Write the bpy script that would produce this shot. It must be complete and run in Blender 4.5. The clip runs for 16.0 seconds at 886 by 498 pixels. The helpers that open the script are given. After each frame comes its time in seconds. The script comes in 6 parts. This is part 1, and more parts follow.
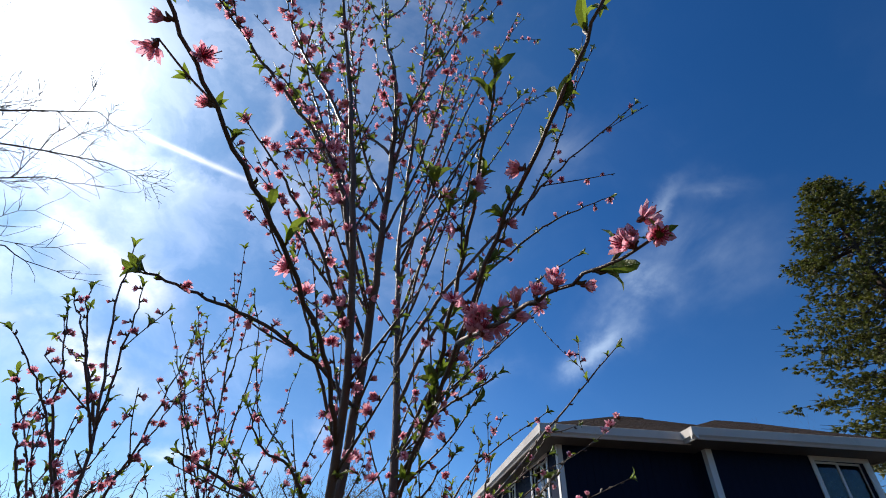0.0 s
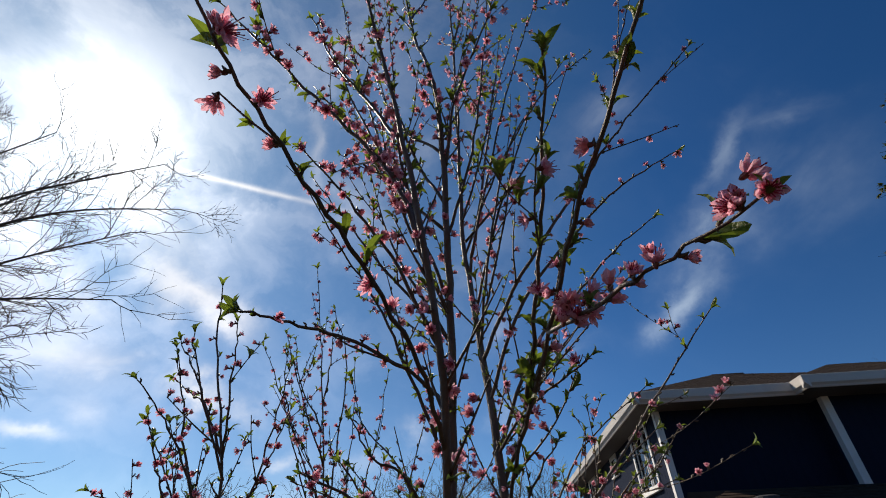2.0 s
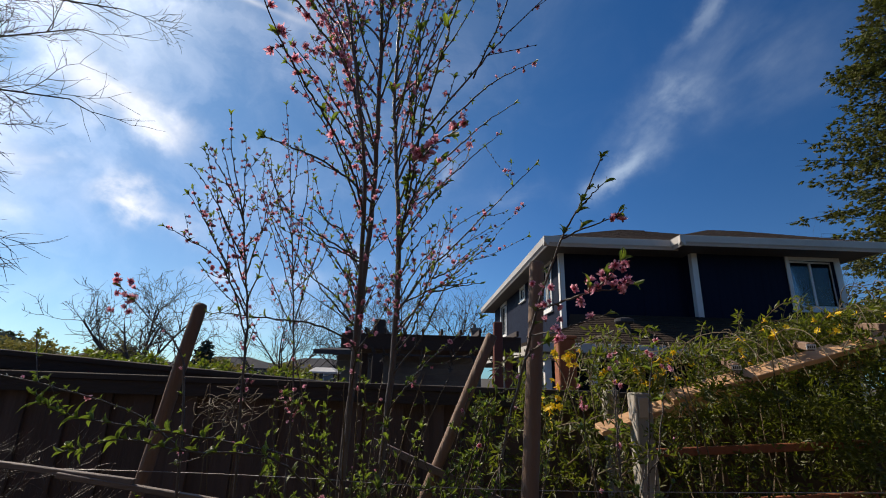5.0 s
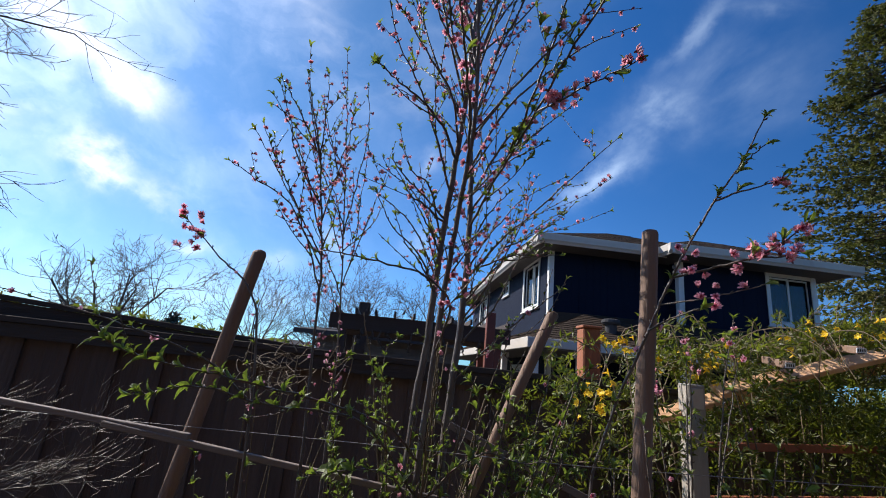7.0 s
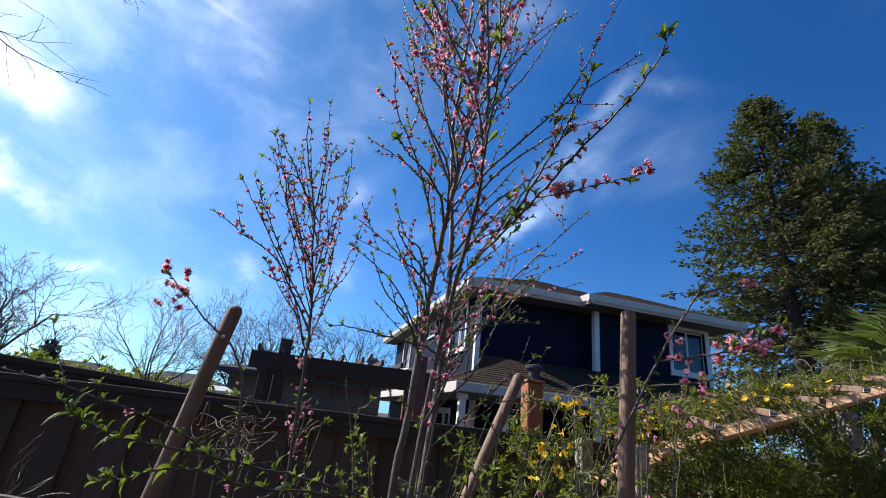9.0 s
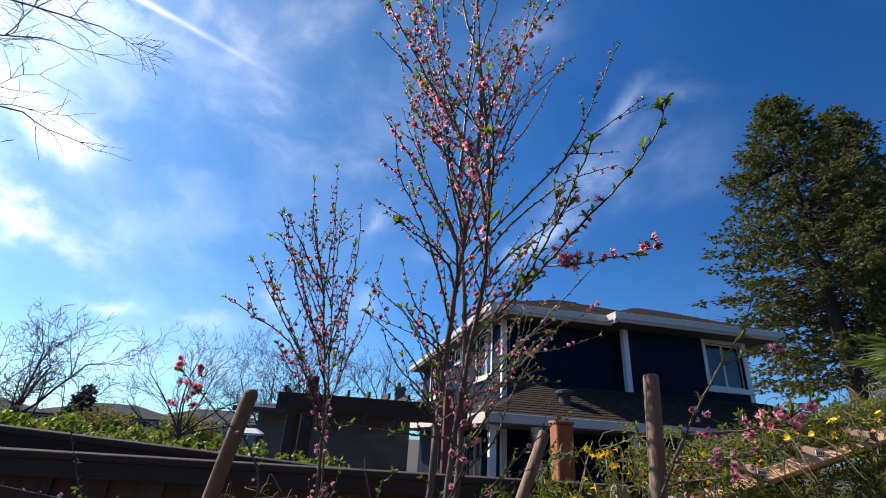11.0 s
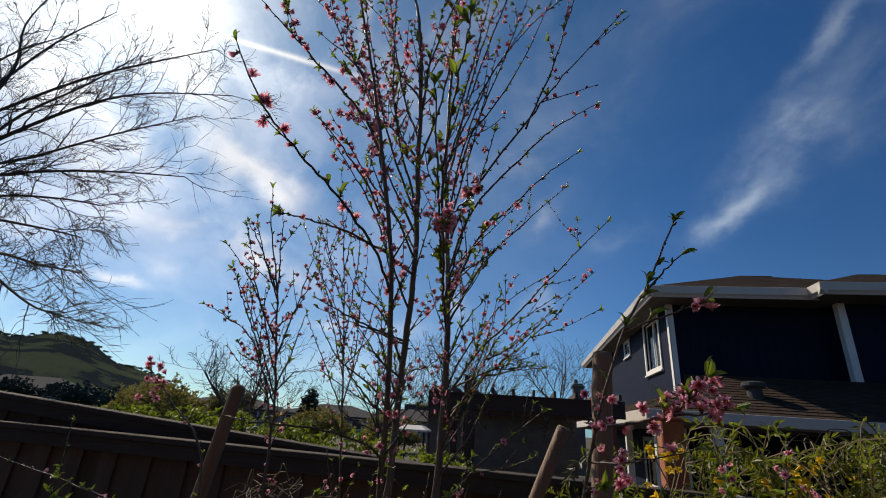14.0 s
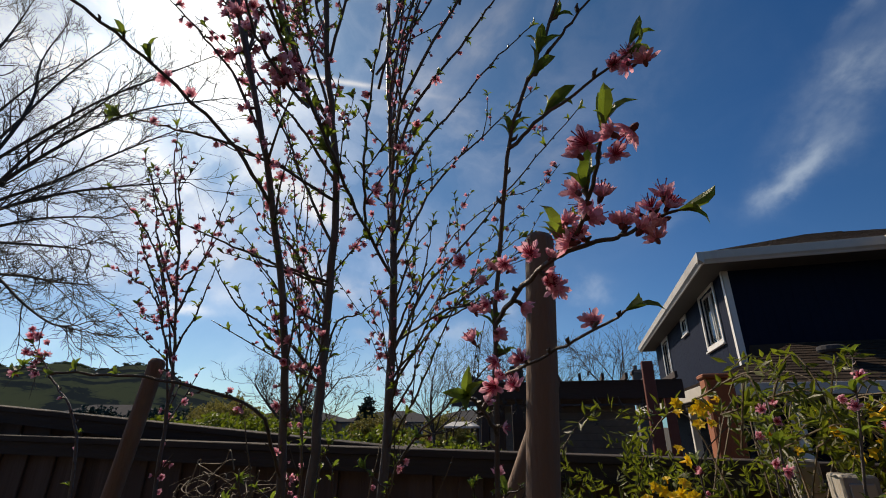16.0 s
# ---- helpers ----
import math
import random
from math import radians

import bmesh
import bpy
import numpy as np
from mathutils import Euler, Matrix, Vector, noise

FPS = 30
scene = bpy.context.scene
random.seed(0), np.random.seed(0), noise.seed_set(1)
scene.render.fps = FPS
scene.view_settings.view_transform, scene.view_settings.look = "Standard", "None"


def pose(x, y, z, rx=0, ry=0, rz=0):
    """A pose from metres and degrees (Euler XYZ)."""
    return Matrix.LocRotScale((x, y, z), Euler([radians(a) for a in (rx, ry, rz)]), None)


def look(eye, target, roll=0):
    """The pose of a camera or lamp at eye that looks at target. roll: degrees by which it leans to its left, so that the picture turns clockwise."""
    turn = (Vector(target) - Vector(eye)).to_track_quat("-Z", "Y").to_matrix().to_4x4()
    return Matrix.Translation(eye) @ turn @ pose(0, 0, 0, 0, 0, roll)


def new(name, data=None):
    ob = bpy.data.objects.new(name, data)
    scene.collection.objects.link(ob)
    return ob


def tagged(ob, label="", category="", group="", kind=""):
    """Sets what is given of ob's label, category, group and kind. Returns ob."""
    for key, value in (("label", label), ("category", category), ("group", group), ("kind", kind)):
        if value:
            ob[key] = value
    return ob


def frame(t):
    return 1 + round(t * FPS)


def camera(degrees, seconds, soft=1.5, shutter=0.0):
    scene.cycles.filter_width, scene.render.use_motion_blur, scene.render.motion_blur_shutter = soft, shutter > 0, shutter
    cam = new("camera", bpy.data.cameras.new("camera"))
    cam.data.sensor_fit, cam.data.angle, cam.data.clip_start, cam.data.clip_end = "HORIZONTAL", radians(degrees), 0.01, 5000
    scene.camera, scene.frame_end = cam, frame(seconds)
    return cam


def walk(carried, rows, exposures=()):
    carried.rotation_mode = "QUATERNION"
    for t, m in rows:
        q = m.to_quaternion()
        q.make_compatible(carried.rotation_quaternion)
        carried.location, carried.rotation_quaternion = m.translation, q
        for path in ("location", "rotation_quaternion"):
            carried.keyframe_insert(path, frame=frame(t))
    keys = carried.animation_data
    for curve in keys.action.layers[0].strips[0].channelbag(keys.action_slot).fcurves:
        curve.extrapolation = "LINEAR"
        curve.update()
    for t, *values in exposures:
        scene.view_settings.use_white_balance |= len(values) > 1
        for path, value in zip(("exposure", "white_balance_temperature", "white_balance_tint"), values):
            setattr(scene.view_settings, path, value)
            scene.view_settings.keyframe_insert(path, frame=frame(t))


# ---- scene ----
cam = camera(88.7, 16.0, 1.0)
PATH = [
    (0, (0.508, 0.804, 2.217), (0.629, 2.386, 3.434), 2.5),
    (0.5, (0.504, 0.817, 2.224), (0.493, 2.403, 3.443), -0.4),
    (1, (0.508, 0.809, 2.231), (0.389, 2.363, 3.484), -1.8),
    (1.5, (0.479, 0.779, 2.226), (0.357, 2.321, 3.494), -1.8),
    (2, (0.483, 0.804, 2.235), (0.349, 2.417, 3.411), -2.0),
    (2.5, (0.515, 0.751, 2.215), (0.399, 2.411, 3.324), -2.6),
    (3, (0.595, 0.675, 2.146), (0.525, 2.392, 3.168), -3.6),
    (3.5, (0.619, 0.492, 2.067), (0.618, 2.254, 3.013), -3.6),
    (4, (0.612, 0.25, 2.015), (0.668, 2.072, 2.839), -2.0),
    (4.5, (0.639, 0.112, 1.924), (0.68, 1.991, 2.609), 0.2),
    (5, (0.638, 0.069, 1.853), (0.711, 1.992, 2.398), 1.4),
    (7.5, (0.085, 0.291, 1.745), (0.36, 2.2, 2.274), 8.4),
    (8, (-0.01, 0.297, 1.773), (0.397, 2.166, 2.359), 9.7),
    (10.5, (-0.04, 0.161, 1.927), (0.428, 1.942, 2.709), 2.7),
    (11, (-0.019, 0.193, 1.997), (0.362, 1.995, 2.776), 3.5),
    (11.5, (0.126, 0.21, 2.065), (0.387, 1.974, 2.971), 3.5),
    (12, (0.251, 0.19, 2.113), (0.339, 1.93, 3.095), 2.6),
    (12.5, (0.341, 0.123, 2.102), (0.278, 1.891, 3.036), 2.0),
    (13, (0.496, 0.133, 2.082), (0.33, 1.928, 2.948), 1.8),
    (13.5, (0.722, 0.163, 2.078), (0.452, 1.984, 2.859), 3.5),
    (14, (0.815, 0.294, 2.031), (0.463, 2.123, 2.759), 4.2),
    (14.5, (0.921, 0.43, 2.015), (0.41, 2.224, 2.737), 5.4),
    (15, (0.964, 0.48, 1.973), (0.379, 2.222, 2.761), 4.6),
    (15.5, (1.011, 0.622, 1.964), (0.466, 2.384, 2.738), 3.3),
    (16, (1.075, 0.799, 1.921), (0.535, 2.582, 2.649), 0.3),
]
EXPOSURES = [(0, 0.31, 6880, 11), (1.0, 0.06, 7230, 11), (2.0, -0.12, 7480, 11), (3.5, -0.22, 7580, 11), (5.0, 0.03, 7380, 11), (7.5, 0.57, 6540, 11), (8.2, 0.63, 6480, 11), (10.3, 0.68, 6540, 11), (11.0, 0.57, 6660, 11), (12.0, 0.33, 6930, 11), (13.0, -0.03, 7300, 11), (13.5, -0.21, 7500, 11), (14.0, -0.19, 7780, 11), (16.0, -0.23, 8050, 11)]
SKY_STRENGTH, SUN_POWER, SKY_TINT, DEEP_TINT, HAZE, CLOUD = 0.085, 5.0, (0.22, 0.75, 1.13), (0.16, 0.74, 1.36), 3.0, 8.0
walk(cam, [(t, look(eye, target, roll)) for t, eye, target, roll in PATH], EXPOSURES)

# ---- world and sun ----
SUN_AZ, SUN_EL = -54.0, 39.5


def heading(az, el):
    a, e = radians(az), radians(el)
    return Vector((math.sin(a) * math.cos(e), math.cos(a) * math.cos(e), math.sin(e)))


class Nodes:
    """Short way to write node trees."""

    def __init__(self, tree):
        self.tree = tree
        tree.nodes.clear()

    def add(self, kind, inputs=(), **settings):
        n = self.tree.nodes.new(kind)
        if "operation" in settings:
            n.operation = settings["operation"]
        if "use_clamp" in settings:
            n.use_clamp = settings["use_clamp"]
        if "interpolation_type" in settings:
            n.interpolation_type = settings["interpolation_type"]
        if "data_type" in settings:
            n.data_type, n.blend_type = settings["data_type"], settings["blend_type"]
        for k, v in dict(inputs).items():
            if isinstance(v, bpy.types.NodeSocket):
                self.tree.links.new(v, n.inputs[k])
            else:
                n.inputs[k].default_value = v
        return n

    def math(self, op, a, b=0.0, clamp=False):
        return self.add("ShaderNodeMath", {0: a, 1: b}, operation=op, use_clamp=clamp).outputs[0]

    def vec(self, op, a, b=(0, 0, 0)):
        n = self.add("ShaderNodeVectorMath", {0: a, 1: b}, operation=op)
        return n.outputs["Value"] if op in ("DOT_PRODUCT", "LENGTH", "DISTANCE") else n.outputs[0]

    def ramp(self, fac, stops):
        n = self.add("ShaderNodeValToRGB", {0: fac})
        el = n.color_ramp.elements
        while len(el) < len(stops):
            el.new(0.5)
        for e, (p, c) in zip(el, stops):
            e.position, e.color = p, (*c, 1) if len(c) == 3 else c
        return n.outputs[0]

    def noise(self, vector, scale, detail=4.0, rough=0.55, distort=0.0):
        return self.add("ShaderNodeTexNoise", {"Vector": vector, "Scale": scale, "Detail": detail, "Roughness": rough, "Distortion": distort}).outputs[0]

    def mix(self, fac, a, b, blend="MIX"):
        n = self.add("ShaderNodeMix", data_type="RGBA", blend_type=blend)
        for i, v in ((0, fac), (6, a), (7, b)):
            if isinstance(v, bpy.types.NodeSocket):
                self.tree.links.new(v, n.inputs[i])
            else:
                n.inputs[i].default_value = v if i == 0 else (*v, 1)
        return n.outputs[2]


world = bpy.data.worlds.new("sky")
scene.world = world
world.use_nodes = True
w = Nodes(world.node_tree)
direction = w.add("ShaderNodeTexCoord").outputs["Generated"]
air = w.add("ShaderNodeTexSky")
air.sky_type, air.sun_disc, air.sun_elevation, air.sun_rotation = "NISHITA", False, radians(SUN_EL), radians(SUN_AZ)
air.air_density, air.dust_density, air.ozone_density, air.altitude = 1.0, 0.25, 3.0, 100.0
sky = air.outputs[0]


# the wind's bends, shared by all drifts
bent = w.add("ShaderNodeTexNoise", {"Vector": direction, "Scale": 11.0, "Detail": 5.0, "Roughness": 0.6}).outputs["Color"]
bent = w.vec("MULTIPLY", w.vec("SUBTRACT", bent, (0.5, 0.5, 0.5)), (0.085, 0.085, 0.085))
windy = w.vec("ADD", direction, bent)


def patch(az, el, turn, long, wide, strength, scale=9.0, stretch=0.35, low=0.30, high=0.74, straight=False):
    """A drift of cirrus round a heading; long and wide in degrees, turn in degrees from level."""
    where = direction if straight else windy
    wide = wide if straight else wide * 1.45
    d = heading(az, el)
    right = Vector((math.cos(radians(az)), -math.sin(radians(az)), 0))
    up = right.cross(d)
    a = right * math.cos(radians(turn)) + up * math.sin(radians(turn))
    b = up * math.cos(radians(turn)) - right * math.sin(radians(turn))
    u = w.math("MULTIPLY", w.vec("DOT_PRODUCT", where, a), 1 / math.sin(radians(long)))
    v = w.math("MULTIPLY", w.vec("DOT_PRODUCT", where, b), 1 / math.sin(radians(wide)))
    r = w.math("ADD", w.math("MULTIPLY", u, u), w.math("MULTIPLY", v, v))
    ahead = w.math("GREATER_THAN", w.vec("DOT_PRODUCT", direction, d), 0.0)
    fall = w.math("POWER", 2.718, w.math("MULTIPLY", r, -1.3))
    grain = w.add("ShaderNodeCombineXYZ", {0: w.math("MULTIPLY", w.vec("DOT_PRODUCT", direction, a), stretch),
                                           1: w.vec("DOT_PRODUCT", direction, b), 2: az * 0.37}).outputs[0]
    n = w.noise(grain, scale, 6.0, 0.55, 0.2)
    n = w.add("ShaderNodeMapRange", {0: n, 1: low, 2: high}, interpolation_type="SMOOTHSTEP").outputs[0]
    return w.math("MULTIPLY", w.math("MULTIPLY", w.math("MULTIPLY", fall, n), ahead), strength)


DRIFTS = [
    (25.0, 24.6, 33, 4.4, 1.0, 0.62, 13, 0.6), (22.8, 23.0, 38, 2.4, 0.8, 0.35, 15, 0.7), (32.6, 31.1, 30, 3.9, 2.0, 0.55, 12, 0.8), (28.6, 28.2, 34, 4.6, 2.2, 0.30, 11, 0.6), (41.0, 31.6, 16, 6.5, 3.0, 0.24, 8, 0.5),
    (36.8, 38.2, 38, 3.8, 0.7, 0.34, 12, 0.4), (44.7, 39.1, -20, 4.2, 0.9, 0.30, 10, 0.4), (39.0, 35.0, 40, 5.0, 2.6, 0.20, 9, 0.5), (25.8, 47.2, 20, 4.6, 1.8, 0.30, 9, 0.4), (12.0, 22.2, 12, 4, 1.1, 0.24, 11, 0.4),
    (-34.6, 17.4, -14, 3.6, 1.9, 1.10, 18, 0.9), (-31.4, 15.8, -21, 6.2, 0.6, 0.85, 12, 0.3), (-28.0, 15.2, -10, 2.0, 1.0, 0.6, 16, 0.8), (-35.8, 18.6, 25, 2.2, 0.5, 0.6, 16, 0.6),
    (-37.7, 27.2, -20, 7.4, 1.35, 0.95, 12, 0.45, 0.16, 0.6), (-32.6, 25.6, -24, 3.0, 1.5, 0.6, 14, 0.6), (-40.0, 25.0, -60, 2.2, 1.0, 0.40, 14, 0.7),
    (-42.3, 18.9, 18, 3.4, 0.7, 0.75, 13, 0.4), (-47.0, 18.0, 4, 4.5, 1.0, 0.5, 13, 0.4), (-47.0, 11.4, 5, 3.4, 0.6, 1.05, 13, 0.4), (-43.5, 14.4, -20, 2.6, 1.0, 0.40, 14, 0.6), (-24.4, 10.5, 5, 2.4, 0.5, 0.8, 14, 0.4),
    (-16, 10.2, 6, 5, 1.0, 0.36, 12, 0.5), (-20, 6.5, 2, 12, 1.2, 0.3, 10, 0.3), (0.0, 32.9, 8, 4.0, 1.5, 0.30, 12, 0.5), (-17, 43.5, 55, 6, 2.6, 0.34, 9, 0.4), (-14.5, 37.4, -35, 3.2, 1.0, 0.42, 12, 0.5),
    (2.0, 25.0, 30, 2.4, 1.3, 0.42, 13, 0.7), (-9.5, 13.4, -20, 2.2, 1.2, 0.62, 15, 0.8), (1.9, 15.2, 0, 2.0, 1.5, 0.4, 14, 0.8), (-27.0, 46.0, -86, 5.4, 0.7, 0.42, 10, 0.4, 0.18, 0.6), (-10.3, 46.8, 48, 5.2, 1.7, 0.40, 10, 0.5), (-22.0, 42.4, -30, 3.2, 1.6, 0.35, 12, 0.6),
    (-50, 25, -30, 10, 5, 0.7, 7, 0.4), (-62, 34, -20, 20, 9, 0.75, 5, 0.5), (-60, 16, 0, 10, 2.5, 0.85, 8, 0.35), (-72, 20, 0, 12, 4, 0.8, 7, 0.4), (-45, 36, -30, 9, 4, 0.55, 8, 0.5),
]
cloud = 0.0
for drift in DRIFTS:
    cloud = w.math("ADD", w.math("MULTIPLY", patch(*drift), 0.92), cloud)
# a contrail, thin and straight
cloud = w.math("ADD", patch(-34, 40.4, 3, 9.5, 0.34, 0.8, 14, 0.15, 0.2, 0.5, True), cloud)
cloud = w.math("MINIMUM", cloud, 1.0)
# thin bright veil round the sun, and haze towards the horizon
near = w.math("MAXIMUM", w.vec("DOT_PRODUCT", direction, tuple(heading(SUN_AZ, SUN_EL))), 0.0)
rag = w.noise(w.vec("MULTIPLY", windy, (1.0, 1.0, 1.5)), 4.2, 6.0, 0.55, 0.6)
rag = w.add("ShaderNodeMapRange", {0: rag, 1: 0.36, 2: 0.66, 3: 0.45, 4: 1.5}, interpolation_type="SMOOTHSTEP").outputs[0]
veiled = w.math("ADD", w.math("MULTIPLY", w.math("POWER", near, 12.0), 2.5), w.math("MULTIPLY", w.math("POWER", near, 4.0), 1.35))
halo = w.math("ADD", w.math("MULTIPLY", w.math("POWER", near, 120.0), 11.0), w.math("MULTIPLY", veiled, rag))
level = w.add("ShaderNodeSeparateXYZ", {0: direction}).outputs[2]
haze = w.math("MULTIPLY", w.math("POWER", 2.718, w.math("MULTIPLY", w.math("MAXIMUM", level, 0.0), -6.5)), HAZE)
haze = w.math("MULTIPLY", haze, w.math("ADD", 0.5, w.math("MULTIPLY", w.math("POWER", near, 2.0), 0.9)))
veil = w.math("ADD", halo, w.math("MULTIPLY", cloud, w.math("ADD", CLOUD, w.math("MULTIPLY", halo, 0.8))))
# the noise of thin cirrus, faint, over all of the sky
thin = w.noise(direction, 3.0, 7.0, 0.6, 0.8)
thin = w.add("ShaderNodeMapRange", {0: thin, 1: 0.46, 2: 0.8}, interpolation_type="SMOOTHSTEP").outputs[0]
veil = w.math("ADD", veil, w.math("MULTIPLY", thin, w.math("ADD", 0.12, w.math("MULTIPLY", halo, 1.6))))
# all light from the sky turns bluer away from the sun
side = w.add("ShaderNodeMapRange", {0: near, 1: 0.40, 2: 0.82}, interpolation_type="SMOOTHSTEP").outputs[0]
white = w.vec("SCALE", w.mix(side, (0.80, 0.98, 1.14), (1.0, 0.985, 0.96)))
w.tree.links.new(veil, white.node.inputs["Scale"])
mist = w.vec("SCALE", w.mix(side, (1.02, 1.02, 1.08), (1.58, 1.03, 0.97)))
w.tree.links.new(haze, mist.node.inputs["Scale"])
deep = w.mix(1.0, sky, w.mix(side, DEEP_TINT, SKY_TINT), "MULTIPLY")
dim = w.vec("SCALE", deep)
away = w.math("ADD", 0.69, w.math("MULTIPLY", near, 0.42))  # the sky deepens away from the sun
w.tree.links.new(w.math("MULTIPLY", away, w.math("SUBTRACT", 1.0, w.math("MULTIPLY", cloud, 0.45))), dim.node.inputs["Scale"])
total = w.vec("ADD", w.vec("ADD", dim, mist), white)
back = w.add("ShaderNodeBackground", {"Color": total, "Strength": SKY_STRENGTH})
w.add("ShaderNodeOutputWorld", {0: back.outputs[0]})

sun = new("sun", bpy.data.lights.new("sun", "SUN"))
sun.data.energy, sun.data.angle, sun.data.color = SUN_POWER, radians(0.53), (1.0, 0.94, 0.86)
sun.matrix_world = look(heading(SUN_AZ, SUN_EL) * 50, (0, 0, 0))


# ---- materials ----
def material(name, colour, rough=0.6, vary=0.25, scale=8.0, bump=0.2, metal=0.0, stretch=(1, 1, 1), spread=0.12, stain=None, translucent=0.0, space="Object", bump_scale=None, gloss=0.5):
    """Base colour varied at two scales, by object and by grain, with relief."""
    m = bpy.data.materials.new(name)
    m.use_nodes = True
    n = Nodes(m.node_tree)
    co = n.add("ShaderNodeTexCoord").outputs[space]
    co = n.vec("MULTIPLY", co, stretch)
    big, fine = n.noise(co, scale, 3.0), n.noise(co, scale * 7, 5.0, 0.65)
    chance = n.add("ShaderNodeObjectInfo").outputs["Random"]
    isle = n.add("ShaderNodeNewGeometry").outputs["Random Per Island"]
    k = n.math("ADD", n.math("MULTIPLY", big, vary * 1.4), n.math("MULTIPLY", fine, vary))
    k = n.math("ADD", k, n.math("MULTIPLY", n.math("ADD", chance, isle), spread))
    k = n.math("ADD", k, 1.0 - vary * 1.2 - spread)
    tint = n.vec("SCALE", (*colour,))
    n.tree.links.new(k, tint.node.inputs["Scale"])
    if stain:
        s = n.add("ShaderNodeMapRange", {0: n.noise(co, scale * 0.45, 6.0, 0.6, 0.5), 1: 0.5, 2: 0.72}, interpolation_type="SMOOTHSTEP").outputs[0]
        tint = n.mix(n.math("MULTIPLY", s, 0.75), tint, stain)
    b = n.add("ShaderNodeBump", {"Strength": bump, "Distance": 0.02, "Height": n.noise(co, bump_scale or scale * 5, 5.0, 0.6)}).outputs[0]
    r = n.math("ADD", n.math("MULTIPLY", fine, 0.25), rough - 0.12, True)
    p = n.add("ShaderNodeBsdfPrincipled", {"Base Color": tint, "Roughness": r, "Metallic": metal, "Normal": b, "Specular IOR Level": gloss})
    out = p.outputs[0]
    if translucent:
        t = n.add("ShaderNodeBsdfTranslucent", {"Color": n.vec("MULTIPLY", tint, (1.75, 2.0, 0.85) if colour[1] > colour[0] else (1.1, 1.0, 1.03))})
        out = n.add("ShaderNodeMixShader", {0: translucent, 1: out, 2: t.outputs[0]}).outputs[0]
    n.add("ShaderNodeOutputMaterial", {0: out})
    return m


BARK = material("peach_bark", (0.115, 0.095, 0.088), 0.5, 0.5, 30, 0.5, stretch=(1, 1, 0.25), stain=(0.19, 0.172, 0.16))
TWIG = material("green_twig", (0.086, 0.064, 0.047), 0.45, 0.4, 40, 0.3, stain=(0.15, 0.055, 0.045))
LEAF = material("young_leaf", (0.130, 0.160, 0.042), 0.36, 0.35, 40, 0.25, spread=0.4, translucent=0.40, gloss=0.5)
PETAL = material("pink_petal", (0.91, 0.52, 0.61), 0.6, 0.2, 60, 0.2, spread=0.16, translucent=0.5)
ROSE = material("petal_base", (0.77, 0.31, 0.42), 0.6, 0.25, 60, 0.2, spread=0.14, translucent=0.3)
HEART = material("blossom_heart", (0.38, 0.035, 0.085), 0.55, 0.3, 80, 0.1)
CALYX = material("calyx", (0.15, 0.035, 0.03), 0.55, 0.3, 80, 0.1)
STAKE = material("stake_wood", (0.205, 0.130, 0.092), 0.75, 0.45, 9, 0.5, stretch=(1, 1, 0.12), stain=(0.15, 0.09, 0.062))
STAKE_END = material("stake_end", (0.33, 0.24, 0.16), 0.8, 0.4, 40, 0.3)
FENCE = material("fence_board", (0.114, 0.081, 0.066), 0.82, 0.5, 6, 0.5, stretch=(1, 1, 0.1), spread=0.3, stain=(0.050, 0.038, 0.031), gloss=0.2)
RAIL = material("weathered_rail", (0.064, 0.053, 0.047), 0.85, 0.5, 7, 0.5, stretch=(0.12, 1, 1), stain=(0.065, 0.055, 0.048), gloss=0.12)
LATH = material("grey_lath", (0.18, 0.142, 0.12), 0.75, 0.4, 9, 0.4, stretch=(0.15, 1, 1))
CEDAR = material("fresh_cedar", (0.76, 0.45, 0.25), 0.7, 0.35, 8, 0.35, stretch=(0.12, 1, 1), stain=(0.58, 0.31, 0.16))
POST = material("grey_post", (0.36, 0.33, 0.29), 0.8, 0.45, 8, 0.4, stretch=(1, 1, 0.12), stain=(0.2, 0.17, 0.14))
RUST = material("redwood_post", (0.30, 0.10, 0.045), 0.7, 0.35, 8, 0.35, stretch=(1, 1, 0.12))
NAVY = material("navy_siding", (0.0078, 0.0125, 0.030), 0.7, 0.25, 1.4, 0.1, spread=0.03, gloss=0.10)
STUCCO = material("brown_stucco", (0.11, 0.078, 0.052), 0.9, 0.2, 4, 0.4)
WHITE = material("white_trim", (0.72, 0.71, 0.68), 0.5, 0.12, 3, 0.1, spread=0.03, stain=(0.58, 0.57, 0.54))
GUTTER = material("gutter_paint", (0.56, 0.53, 0.49), 0.5, 0.1, 2, 0.08, spread=0.02, stain=(0.44, 0.41, 0.38), gloss=0.3)
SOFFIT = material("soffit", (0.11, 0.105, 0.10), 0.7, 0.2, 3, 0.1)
SHINGLE = material("brown_shingle", (0.056, 0.041, 0.032), 0.9, 0.45, 3, 0.6, spread=0.1, stain=(0.045, 0.034, 0.027), bump_scale=60, gloss=0.08)
DARKWOOD = material("pergola_wood", (0.045, 0.028, 0.022), 0.7, 0.3, 5, 0.3, stretch=(0.2, 1, 1))
REDPOST = material("red_stained_post", (0.16, 0.042, 0.028), 0.6, 0.3, 5, 0.3)
GREYSIDE = material("grey_siding", (0.15, 0.128, 0.110), 0.75, 0.4, 2, 0.2, stain=(0.09, 0.08, 0.07))
SOIL = material("soil", (0.055, 0.041, 0.029), 0.95, 0.5, 3, 0.8, stain=(0.05, 0.055, 0.025))
